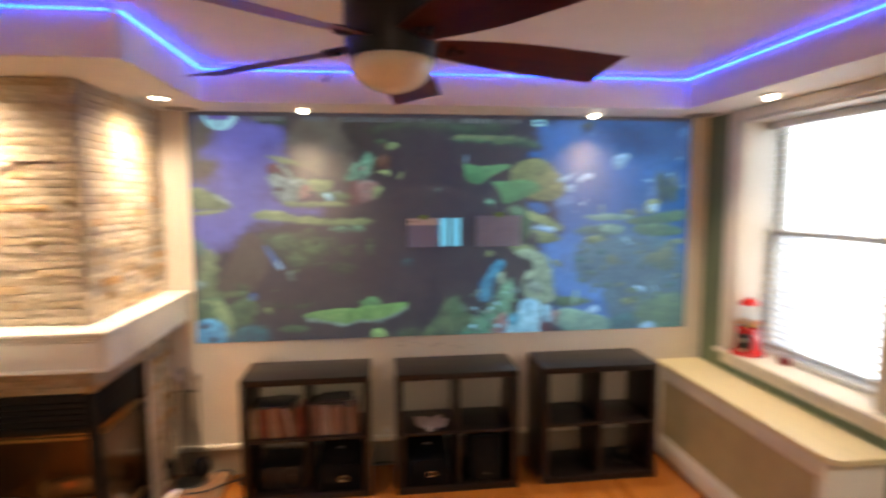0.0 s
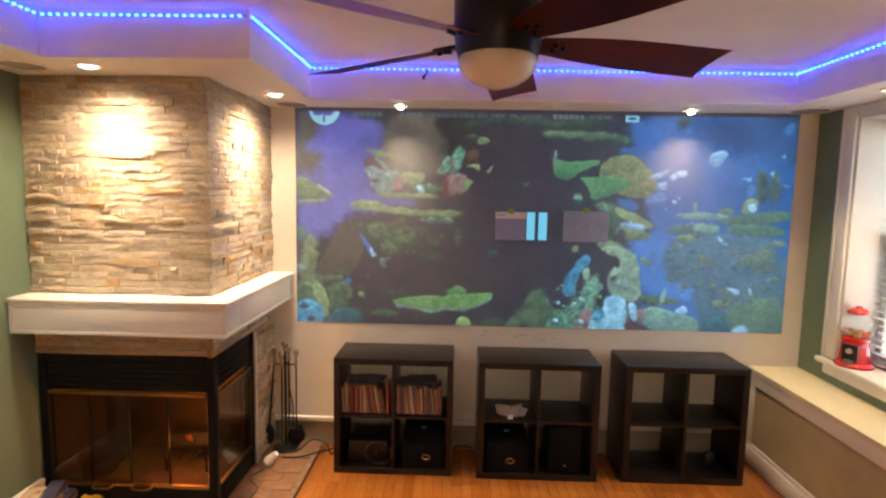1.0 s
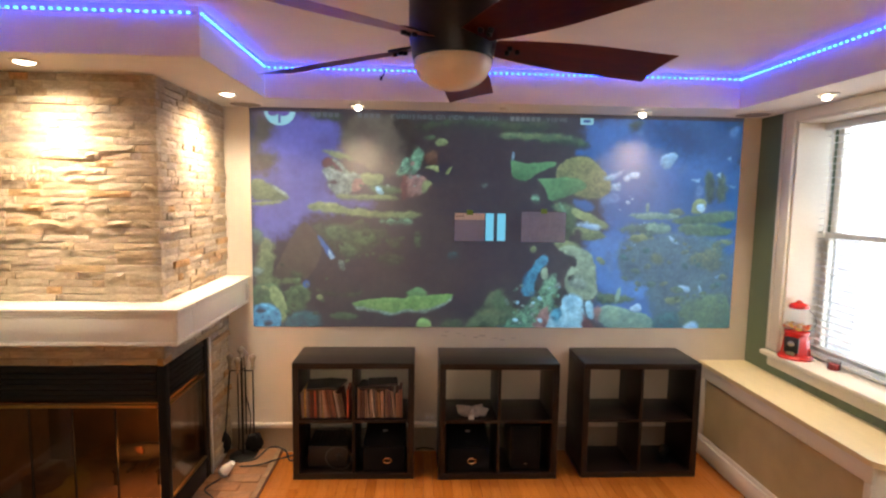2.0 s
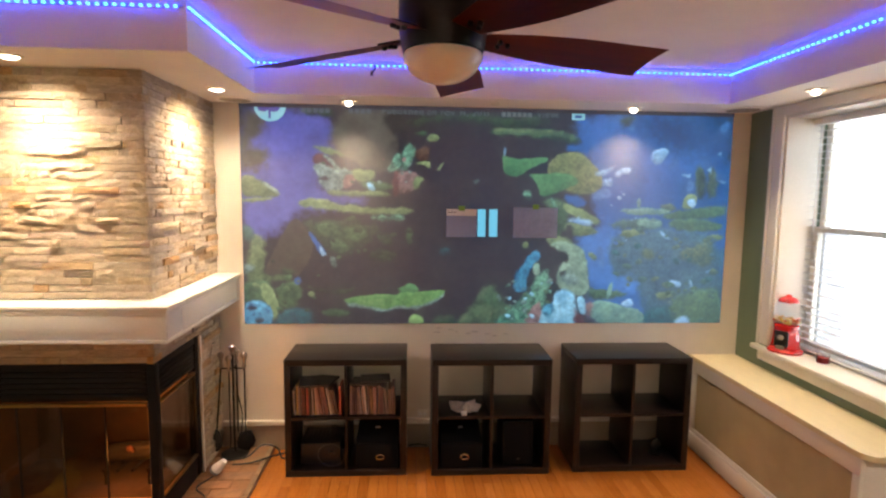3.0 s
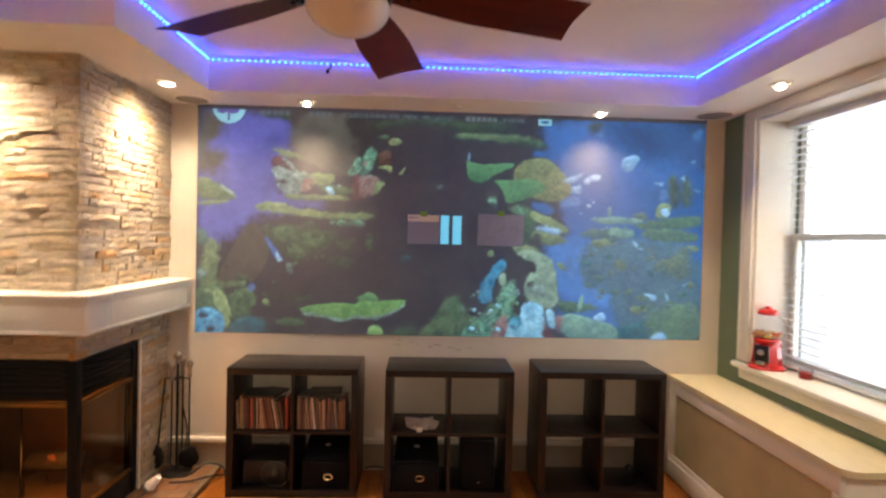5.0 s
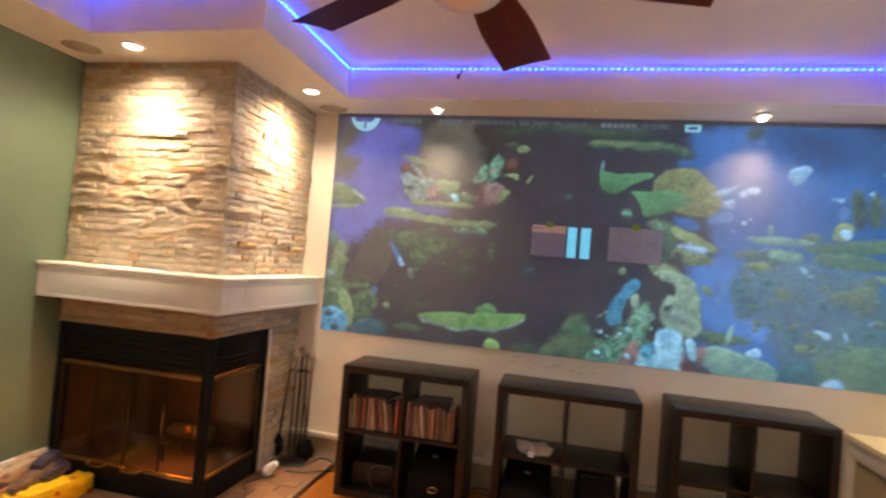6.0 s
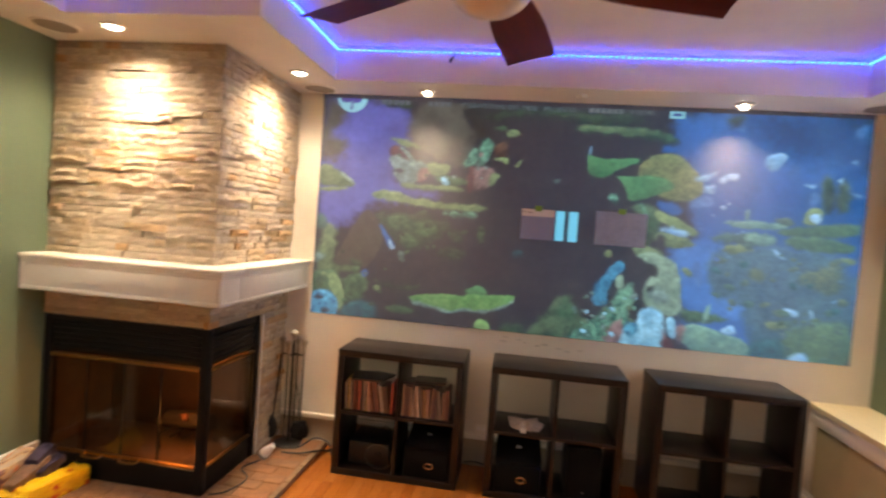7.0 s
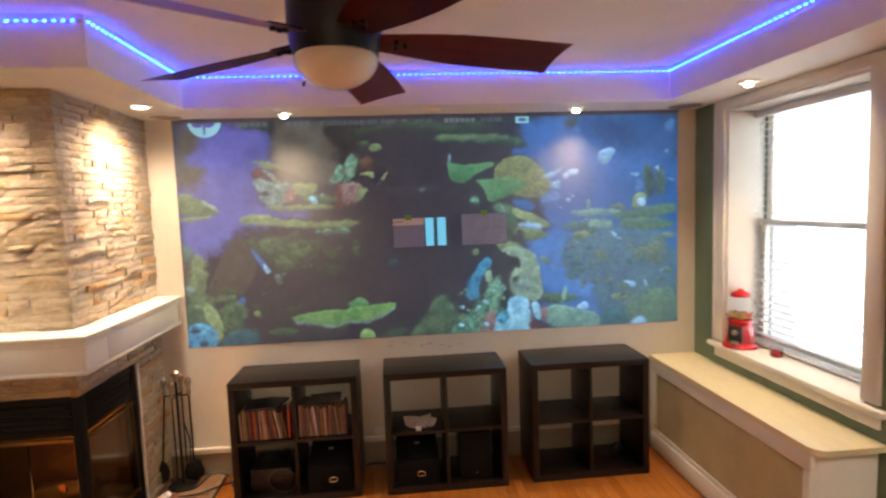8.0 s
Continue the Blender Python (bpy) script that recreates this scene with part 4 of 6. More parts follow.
reef_form("olive_rock", 0.3, (0.513, 0.885), (0.569, 0.994), (0.642, 1.054), (0.69, 1.155), (0.746, 1.202), (0.795, 1.153), (0.844, 1.071), (0.901, 1.025), (0.886, 0.947), (0.846, 0.878))
reef_form("moss", 0.3, (0.69, 1.094), (0.746, 1.182), (0.787, 1.125), (0.82, 1.051), (0.747, 1.011))
reef_form("moss_dark", 0.4, (0.349, 0.953), (0.481, 0.979), (0.509, 0.885), (0.336, 0.888))
reef_form("speckle_green", 0.3, (0.788, 0.929), (0.845, 0.969), (0.946, 1.049), (1.026, 1.15), (1.086, 1.25), (1.147, 1.298), (1.194, 1.167), (1.171, 1.045), (1.049, 0.985), (1.009, 0.883), (0.797, 0.887))
reef_form("blue_coral", 0.15, (0.912, 1.253), (0.963, 1.317), (1.023, 1.409), (1.088, 1.424), (1.097, 1.372), (1.045, 1.32), (1.005, 1.247), (1.01, 1.146), (0.945, 1.118), (0.912, 1.147))
reef_form("rock_pale", 0.1, (1.044, 1.324), (1.085, 1.344), (1.106, 1.27), (1.074, 1.246), (1.045, 1.267))
reef_form("plate_yellow", 0.15, (0.962, 1.473), (1.002, 1.493), (1.015, 1.445), (0.974, 1.433))
reef_form("plate_olive", 0.2, (1.114, 1.532), (1.265, 1.527), (1.335, 1.47), (1.267, 1.43), (1.205, 1.443))
reef_form("rock_pale", 0.12, (1.156, 1.476), (1.265, 1.507), (1.327, 1.47), (1.393, 1.449), (1.424, 1.368), (1.451, 1.245), (1.45, 1.118), (1.376, 1.099), (1.293, 1.141), (1.227, 1.167), (1.224, 1.289), (1.268, 1.37), (1.226, 1.439))
reef_form("shadow", 0.2, (1.222, 1.435), (1.287, 1.418), (1.301, 1.345), (1.248, 1.346))
reef_form("shadow", 0.2, (1.237, 1.273), (1.29, 1.288), (1.287, 1.235), (1.246, 1.232))
reef_form("pale_coral", 0.4, (1.23, 1.224), (1.331, 1.288), (1.394, 1.205), (1.313, 1.166))
reef_form("shadow", 0.25, (1.149, 1.168), (1.218, 1.2), (1.244, 1.134), (1.179, 1.053), (1.129, 1.087))
reef_form("ice_blue", 0.2, (1.203, 1.122), (1.272, 1.162), (1.351, 1.116), (1.371, 0.979), (1.364, 0.884), (1.091, 0.889), (1.066, 0.944), (1.131, 1.004), (1.204, 1.044))
reef_form("teal", 0.4, (1.11, 1.021), (1.192, 1.053), (1.222, 0.982), (1.152, 0.938))
reef_form("ice_blue", 0.12, (1.364, 1.091), (1.417, 1.106), (1.449, 0.999), (1.433, 0.953), (1.387, 0.996))
reef_form("rose_coral", 0.2, (0.989, 0.9), (1.008, 0.986), (1.069, 1.047), (1.113, 1.07), (1.115, 0.984), (1.091, 0.889))
reef_form("crimson", 0.3, (1.345, 1.025), (1.387, 0.979), (1.447, 0.916), (1.431, 0.883), (1.356, 0.892))
reef_form("moss", 0.2, (1.441, 1.16), (1.582, 1.157), (1.737, 1.126), (1.709, 1.093), (1.584, 1.083), (1.451, 1.077))
reef_form("sea_plate", 0.08, (1.448, 1.04), (1.543, 1.076), (1.711, 1.031), (1.838, 0.996), (1.887, 0.94), (1.876, 0.899), (1.59, 0.888), (1.505, 0.927), (1.458, 0.974))
reef_form("rose_coral", 0.4, (1.427, 1.04), (1.476, 1.073), (1.488, 0.956), (1.446, 0.932))
reef_form("pale_blue", 0.15, (1.685, 1.052), (1.772, 1.088), (1.787, 1.026), (1.711, 1.019))
reef_form("sea_plate", 0.12, (1.576, 1.092), (1.598, 1.186), (1.63, 1.214), (1.621, 1.12), (1.593, 1.071))
reef_form("moss", 0.15, (0.714, 2.239), (0.816, 2.266), (0.993, 2.26), (1.151, 2.257), (1.263, 2.242), (1.368, 2.2), (1.312, 2.18), (1.192, 2.195), (0.914, 2.221), (0.726, 2.224))
reef_form("plate_olive", 0.3, (0.726, 2.251), (0.914, 2.263), (1.231, 2.245), (1.151, 2.233), (0.835, 2.244))
reef_form("moss_dark", 0.4, (0.718, 2.33), (1.11, 2.344), (1.135, 2.283), (0.757, 2.277))
reef_form("murk", 0.2, (1.113, 2.176), (1.312, 2.176), (1.253, 2.114), (1.153, 2.114))
reef_form("right_blue", 0.3, (1.252, 2.168), (1.433, 2.161), (1.434, 2.107), (1.273, 2.114))
reef_form("yellow_fan", 0.12, (1.127, 2.021), (1.174, 2.083), (1.253, 2.114), (1.337, 2.114), (1.419, 2.064), (1.502, 1.986), (1.529, 1.887), (1.485, 1.836), (1.38, 1.821), (1.279, 1.841), (1.149, 1.888))
reef_form("leaf_green", 0.08, (0.805, 2.082), (0.856, 2.075), (0.936, 2.059), (1.015, 2.063), (1.114, 2.083), (1.138, 2.056), (1.075, 2.029), (0.996, 1.994), (0.937, 1.943), (0.877, 1.939), (0.818, 1.963))
reef_form("pale_blue", 0.15, (0.82, 2.144), (0.84, 2.132), (0.833, 2.079), (0.817, 2.079))
reef_form("leaf_green", 0.08, (0.98, 1.959), (1.076, 1.959), (1.216, 1.97), (1.317, 1.951), (1.358, 1.907), (1.278, 1.864), (1.178, 1.821), (1.078, 1.802), (1.069, 1.865), (1.037, 1.92))
reef_form("right_blue", 0.3, (1.231, 1.817), (1.368, 1.809), (1.41, 1.745), (1.321, 1.734))
reef_form("moss", 0.3, (1.09, 1.79), (1.239, 1.797), (1.291, 1.65), (1.232, 1.531), (1.142, 1.564), (1.16, 1.691))
reef_form("plate_yellow", 0.12, (1.232, 1.766), (1.321, 1.742), (1.444, 1.685), (1.536, 1.625), (1.487, 1.609), (1.364, 1.654), (1.257, 1.706))
reef_form("pale_blue", 0.3, (1.258, 1.647), (1.404, 1.654), (1.475, 1.609), (1.365, 1.602))
reef_form("plate_olive", 0.15, (1.275, 1.627), (1.385, 1.618), (1.517, 1.569), (1.469, 1.533), (1.346, 1.53), (1.26, 1.567))
reef_form("murk", 0.3, (1.263, 1.603), (1.316, 1.61), (1.326, 1.522), (1.277, 1.515))
reef_form("speckle_green", 0.3, (1.151, 1.794), (1.2, 1.758), (1.229, 1.698), (1.193, 1.691))
reef_form("speckle_green", 0.3, (0.958, 1.83), (1.018, 1.841), (1.026, 1.79), (0.974, 1.798))
reef_form("pale_blue", 0.15, (1.848, 2.115), (1.92, 2.155), (1.99, 2.143), (1.963, 2.092), (1.917, 2.025), (1.879, 2.041))
reef_form("haze_blue", 0.4, (1.706, 2.201), (1.762, 2.225), (1.781, 2.154), (1.725, 2.127))
reef_form("haze_blue", 0.5, (1.993, 2.069), (2.063, 2.077), (2.054, 2.001), (1.995, 2.009))
reef_form("haze_blue", 0.4, (2.341, 2.317), (2.401, 2.349), (2.414, 2.27), (2.352, 2.266))
reef_form("haze_blue", 0.5, (1.691, 2.302), (1.735, 2.31), (1.737, 2.263), (1.696, 2.263))
reef_form("moss_dark", 0.5, (1.612, 2.355), (1.725, 2.371), (1.711, 2.294), (1.639, 2.294))
reef_form("pale_blue", 0.3, (1.458, 1.966), (1.518, 1.998), (1.606, 2.029), (1.591, 2.001), (1.499, 1.939))
reef_form("pale_blue", 0.25, (1.596, 1.97), (1.66, 2.005), (1.716, 2.021), (1.718, 1.97), (1.66, 1.982), (1.621, 1.942))
reef_form("pale_blue", 0.3, (1.524, 1.919), (1.58, 1.939), (1.59, 1.887), (1.537, 1.875))
reef_form("haze_blue", 0.3, (1.461, 1.84), (1.582, 1.871), (1.592, 1.808), (1.454, 1.781))
reef_form("pale_blue", 0.2, (2.335, 2.113), (2.363, 2.128), (2.369, 2.097))
reef_form("pale_blue", 0.2, (2.092, 1.966), (2.154, 1.974), (2.147, 1.946))
reef_form("pale_blue", 0.2, (2.343, 1.938), (2.411, 1.926), (2.4, 1.902))
reef_form("olive_rock", 0.3, (2.177, 2.021), (2.23, 2.049), (2.263, 1.966), (2.263, 1.798), (2.199, 1.814))
reef_form("olive_rock", 0.35, (2.273, 2.005), (2.33, 2.029), (2.356, 1.846), (2.283, 1.798))
reef_form("haze_blue", 0.3, (2.112, 1.906), (2.168, 1.938), (2.185, 1.854), (2.123, 1.834))
reef_form("pale_blue", 0.2, (2.265, 2.005), (2.297, 2.021), (2.299, 1.982))
reef_form("plate_yellow", 0.15, (2.096, 1.786), (2.14, 1.838), (2.211, 1.826), (2.205, 1.766), (2.161, 1.722), (2.107, 1.73))
reef_form("pale_blue", 0.12, (2.129, 1.786), (2.183, 1.806), (2.21, 1.758), (2.169, 1.73))
reef_form("sea_plate", 0.12, (1.636, 1.708), (1.689, 1.728), (1.895, 1.735), (2.049, 1.722), (1.947, 1.683), (1.731, 1.684))
reef_form("sea_plate", 0.15, (1.773, 1.791), (1.797, 1.815), (1.8, 1.723), (1.78, 1.724))
reef_form("moss_gold", 0.2, (1.932, 1.747), (1.997, 1.771), (2.061, 1.738), (2.012, 1.706))
reef_form("leaf_deep", 0.15, (1.938, 1.687), (2.145, 1.726), (2.42, 1.761), (2.416, 1.672), (2.148, 1.649), (1.981, 1.65))
reef_form("sea_green", 0.25, (1.561, 1.625), (1.856, 1.671), (1.99, 1.626), (1.859, 1.582), (1.632, 1.584))
reef_form("sea_plate", 0.25, (1.774, 1.639), (1.856, 1.667), (1.969, 1.63), (1.942, 1.582), (1.809, 1.595))
reef_form("leaf_deep", 0.15, (1.998, 1.646), (2.21, 1.665), (2.41, 1.627), (2.396, 1.578), (2.173, 1.568), (2.046, 1.581))
reef_form("plate_olive", 0.2, (1.645, 1.556), (1.735, 1.583), (1.868, 1.558), (1.778, 1.53), (1.674, 1.531))
reef_form("plate_olive", 0.3, (2.321, 1.554), (2.415, 1.537), (2.408, 1.505), (2.348, 1.513))
reef_form("pale_blue", 0.12, (1.951, 1.574), (2.037, 1.512), (2.008, 1.504), (1.96, 1.549))
reef_form("sea_bush", 0.3, (1.629, 1.536), (1.72, 1.523), (1.749, 1.405), (1.729, 1.258), (1.663, 1.234), (1.593, 1.341), (1.602, 1.467))
reef_form("moss_gold", 0.4, (1.815, 1.421), (1.863, 1.461), (1.931, 1.427), (1.917, 1.37), (1.842, 1.371))
reef_form("moss_gold", 0.4, (2.083, 1.401), (2.156, 1.482), (2.324, 1.489), (2.371, 1.398), (2.316, 1.316), (2.161, 1.351))
reef_form("haze_blue", 0.3, (1.492, 1.408), (1.532, 1.468), (1.567, 1.407), (1.561, 1.305), (1.519, 1.326))
reef_form("plate_olive", 0.25, (1.427, 1.408), (1.468, 1.416), (1.51, 1.375), (1.477, 1.351))
reef_form("pale_blue", 0.12, (2.296, 1.284), (2.354, 1.304), (2.377, 1.278), (2.318, 1.263))
reef_form("pale_blue", 0.2, (2.024, 1.221), (2.104, 1.212), (2.135, 1.178), (2.077, 1.158))
reef_form("pale_blue", 0.2, (2.184, 1.223), (2.21, 1.206), (2.222, 1.139), (2.2, 1.144))
reef_form("teal_dark", 0.4, (1.872, 0.991), (2.006, 1.039), (2.101, 0.987), (2.08, 0.878), (1.876, 0.882))
reef_form("plate_olive", 0.3, (1.935, 1.123), (2.065, 1.138), (2.071, 1.088), (1.962, 1.081))
reef_form("leaf_deep", 0.3, (2.038, 1.063), (2.171, 1.132), (2.341, 1.154), (2.436, 1.128), (2.441, 0.871), (2.097, 0.877))
reef_form("pale_blue", 0.3, (2.082, 0.941), (2.201, 0.951), (2.217, 0.875), (2.097, 0.877))
reef_form("pale_coral", 0.3, (2.038, 1.071), (2.064, 1.071), (2.06, 1.046), (2.039, 1.046))


def flecks(count, x0, x1, z0, z1, tones, size):
    """Small scattered reef spots."""
    for _ in range(count):
        s = pr.uniform(0.5, 1.4) * size
        x, z, w, a = pr.uniform(x0, x1), pr.uniform(z0, z1), s * pr.uniform(0.4, 1.0), pr.uniform(-0.7, 0.7)
        reef_form(pr.choice(tones), 0.12, *((x + w * math.cos(b) * math.cos(a) - 0.5 * s * math.sin(b) * math.sin(a), z + w * math.cos(b) * math.sin(a) + 0.5 * s * math.sin(b) * math.cos(a)) for b in (0, 1.05, 2.1, 3.14, 4.19, 5.24)))


flecks(14, -0.9, -0.45, 0.95, 1.35, ["moss", "plate_olive", "moss_dark"], 0.03)
flecks(10, -0.45, 0.2, 1.86, 2.05, ["pale_coral", "moss", "rose_coral"], 0.022)
flecks(14, -0.35, 0.2, 1.35, 1.65, ["moss_dark", "moss", "moss_dark"], 0.035)
flecks(34, 0.8, 1.2, 0.93, 1.22, ["speckle_green", "pale_coral", "ice_blue", "olive_rock", "shadow"], 0.022)
flecks(46, 1.62, 2.38, 1.18, 1.58, ["moss_gold", "sea_green", "moss_gold", "sea_bush", "teal_dark"], 0.035)
flecks(22, 2.0, 2.4, 0.93, 1.2, ["moss", "sea_green", "leaf_deep"], 0.03)
flecks(10, 1.5, 1.8, 1.2, 1.9, ["haze_blue", "pale_blue"], 0.018)


# the screen: a fine sheet that carries the projected colours
REEF = REEF * (0.84 + 0.32 * grain(GX, GZ, 38.0, 90, 4))[..., None]
REEF = 0.84 * REEF + 0.16 * REEF.mean(axis=2, keepdims=True) * np.array((0.95, 1.02, 1.05))
# pale veil of the projector, bluer towards the window
veil = np.clip((GX - 0.2) / 2.2, 0, 1)[..., None]
REEF = REEF * np.array((0.78, 0.90, 0.97)) + np.array((0.0, 0.002, 0.004)) * (1 - veil) + np.array((0.004, 0.024, 0.046)) * veil
REEF = 0.5 * REEF + 0.125 * (np.roll(REEF, 1, 0) + np.roll(REEF, -1, 0) + np.roll(REEF, 1, 1) + np.roll(REEF, -1, 1))
REEF = np.clip(REEF - LESS, 0, None)
me = bpy.data.meshes.new("screen")
idx = np.arange(NX * NZ).reshape(NZ, NX)
quads = np.stack([idx[:-1, :-1], idx[:-1, 1:], idx[1:, 1:], idx[1:, :-1]], -1).reshape(-1, 4)
co = np.stack([GX - TX, np.full_like(GX, -0.004), GZ - TZ], -1).reshape(-1, 3)
me.vertices.add(len(co))
me.vertices.foreach_set("co", co.ravel())
me.loops.add(quads.size)
me.loops.foreach_set("vertex_index", quads.ravel())
me.polygons.add(len(quads))
me.polygons.foreach_set("loop_start", np.arange(0, quads.size, 4))
me.update(calc_edges=True)
att = me.color_attributes.new("picture", "FLOAT_COLOR", "POINT")
att.data.foreach_set("color", np.concatenate([REEF.reshape(-1, 3), np.ones((NX * NZ, 1))], 1).ravel())
SCREEN, nt, bsdf = nodes_of("projected_screen")
bsdf.inputs["Base Color"].default_value = (0.075, 0.07, 0.075, 1)
bsdf.inputs["Roughness"].default_value = 0.7
an = nt.nodes.new("ShaderNodeAttribute")
an.attribute_name = "picture"
nt.links.new(an.outputs["Color"], bsdf.inputs["Emission Color"])
bsdf.inputs["Emission Strength"].default_value = PIC_GAIN
me.materials.append(SCREEN)
sc = new("screen", me)
sc.parent = pic
sc["label"] = "reef of green and yellow corals in blue water"
layer = [0]
FLAT = {
    "icon": beam("icon", lin(120, 176, 190), lin(136, 190, 204), 3.0, PIC_GAIN),
    "violet": beam("badge_violet", lin(70, 64, 122), lin(88, 82, 160), 3.0, PIC_GAIN),
    "blue": beam("icon_blue", lin(40, 66, 126), lin(54, 80, 150), 3.0, PIC_GAIN),
    "cyan_bar": beam("cyan_bar", lin(104, 186, 216), lin(112, 196, 226), 2.0, PIC_GAIN),
    "caption_grey": beam("caption_grey", lin(92, 102, 106), lin(102, 112, 116), 3.0, PIC_GAIN),
    "rim": beam("picture_rim", lin(52, 48, 54), lin(62, 58, 64), 6.0, PIC_GAIN),
    "caption_dim": beam("caption_dim", lin(78, 86, 96), lin(88, 96, 104), 3.0, PIC_GAIN),
}


def flat_disc(name, x, z, r, tone, squash=1.0):
    layer[0] += 1
    y = -0.006 - 0.00012 * layer[0]
    bm = B()
    vs = [bm.verts.new((x + r * math.cos(2 * math.pi * k / 36) - TX, y, min(z + r * squash * math.sin(2 * math.pi * k / 36), PZ1) - TZ)) for k in range(36)]
    bm.faces.new(list(reversed(vs)))
    return part(name, bm, FLAT[tone], pic, soft=False)


def flat_bar(name, x0, x1, z0, z1, tone):
    layer[0] += 1
    y = -0.006 - 0.00012 * layer[0]
    return part(name, box(B(), x0 - TX, x1 - TX, y, y + 0.0001, z0 - TZ, z1 - TZ), FLAT[tone], pic, soft=False)


flat_disc("badge", -0.755, 2.386, 0.105, "icon")
flat_disc("badge_mark", -0.80, 2.365, 0.035, "violet", 0.6)
flat_disc("badge_mark", -0.73, 2.372, 0.040, "violet", 0.7)
flat_bar("badge_mark", -0.765, -0.750, 2.30, 2.385, "violet")
flat_bar("icon_square", 1.285, 1.375, 2.330, 2.376, "icon")
flat_bar("icon_mark", 1.305, 1.355, 2.344, 2.362, "blue")
flat_bar("pause_bar", 0.647, 0.702, 1.522, 1.712, "cyan_bar")
flat_bar("pause_bar", 0.727, 0.785, 1.522, 1.712, "cyan_bar")


def caption(body, x, size):
    """Projected lettering whose upper half is hidden by the ceiling border, one part for each character."""
    for ch in body:
        cu = bpy.data.curves.new("letter", "FONT")
        cu.body, cu.size, cu.fill_mode = ch, size, "FRONT"
        ob = new("letter_curve", cu)
        me = bpy.data.meshes.new_from_object(ob)
        bpy.data.objects.remove(ob)
        if len(me.vertices):
            me.materials.append(FLAT["caption_grey"])
            t = new("letter", me)
            t.parent = pic
            t.matrix_basis = pose(x - TX, -0.0100, 2.344 - TZ, 90, 0, 0)
        x += size * (0.56 if ch not in " il,1" else 0.30)


caption("Published on Nov 14, 2013", -0.015, 0.063)
caption("views", 1.045, 0.063)
for k in range(6):
    flat_bar("caption_bar", 0.80 + 0.036 * k, 0.826 + 0.036 * k, 2.344, 2.374, "caption_grey")
for k in range(5):
    flat_bar("caption_bar", -0.55 + 0.04 * k, -0.522 + 0.04 * k, 2.344, 2.374, "caption_dim")
for k in range(4):
    flat_bar("caption_bar", -0.235 + 0.04 * k, -0.207 + 0.04 * k, 2.344, 2.374, "caption_dim")
# dark upper rim that cuts the lettering
part("upper_rim", box(B(), PX0 - TX, PX1 - TX, -0.0125, -0.0115, 2.373 - TZ, 2.3995 - TZ), FLAT["rim"], pic, "dark upper rim of the picture", soft=False)

# paint sample cards taped over the picture
def sample_card(x0, x1, z0, z1, tone, label, strip_top):
    c = thing("paint_sample_card", ((x0 + x1) / 2, YB - 0.034, z0), label, "paint sample", "paint samples")
    w = (x1 - x0) / 2
    part("card", box(B(), -w, w, -0.003, 0, 0, z1 - z0, 0.001, 1), tone, c)
    if strip_top:
        part("title_strip", box(B(), -w, w, -0.0045, -0.0032, z1 - z0 - 0.045, z1 - z0), CARD_WHITE, c, "white printed strip")
        for k in range(3):
            part("print_bar", box(B(), -w + 0.01 + 0.02 * k, -w + 0.025 + 0.02 * k, -0.0055, -0.0046, z1 - z0 - 0.025, z1 - z0 - 0.018), CARD_INK, c)
    part("tape", box(B(), -0.022, 0.022, -0.0062, -0.0056, z1 - z0 - 0.012, z1 - z0 + 0.022), TAPE_GREEN, c, "green masking tape")


CARD_WHITE = surface("card_white", (0.62, 0.56, 0.55), 0.7, var=0.05)
CARD_INK = surface("card_ink", (0.12, 0.1, 0.12), 0.7, var=0.05)
TAPE_GREEN = surface("green_tape", (0.16, 0.28, 0.03), 0.6, var=0.1)
# bluish base colours carry the projector's light on the grey cards
sample_card(0.428, 0.636, 1.520, 1.713, surface("card_grey", (0.225, 0.245, 0.39), 0.7, var=0.06), "mid-grey paint sample card with white title strip, taped on the picture", True)
sample_card(0.891, 1.200, 1.518, 1.728, surface("card_grey_dark", (0.245, 0.275, 0.41), 0.7, var=0.12, scale=14), "darker grey paint sample sheet, taped on the picture", False)

# ---- things in the shelves ----
DVD = pieces("dvd_spine", [(0.0, (0.60, 0.09, 0.06)), (0.09, (0.09, 0.06, 0.06)), (0.20, (0.62, 0.38, 0.26)), (0.29, (0.06, 0.04, 0.045)), (0.40, (0.58, 0.10, 0.06)), (0.50, (0.85, 0.76, 0.66)), (0.56, (0.13, 0.08, 0.10)), (0.68, (0.38, 0.17, 0.12)), (0.78, (0.78, 0.55, 0.16)), (0.86, (0.10, 0.07, 0.08)), (0.93, (0.72, 0.60, 0.50)), (1.0, (0.52, 0.24, 0.18))],
             0.35, 0.35, 14.0, 45.0, 0.05, 0.001)
CASE_TOP = surface("black_case", (0.02, 0.02, 0.022), 0.35, var=0.2)
dr = random.Random(4)
SHELF_Z = 0.394
case_me = {}


def dvd(x, tilt, h, w, depth=0.135):
    key = (round(h, 3), round(w, 3))
    if key not in case_me:
        me = bpy.data.meshes.new("dvd_case")
        bm = box(B(), -w / 2, w / 2, 0, depth, 0.0, h, 0.0015, 1)
        bm.to_mesh(me)
        bm.free()
        me.materials.append(DVD)
        case_me[key] = me
    o = new("dvd_case", case_me[key])
    o.matrix_basis = pose(x, S1[1] + 0.035 + dr.uniform(-0.004, 0.006), SHELF_Z + abs(math.sin(radians(tilt))) * w / 2, 0, tilt, 0)
    tagged(o, "slim film case with a coloured spine, standing on the shelf", "film case", "film cases")


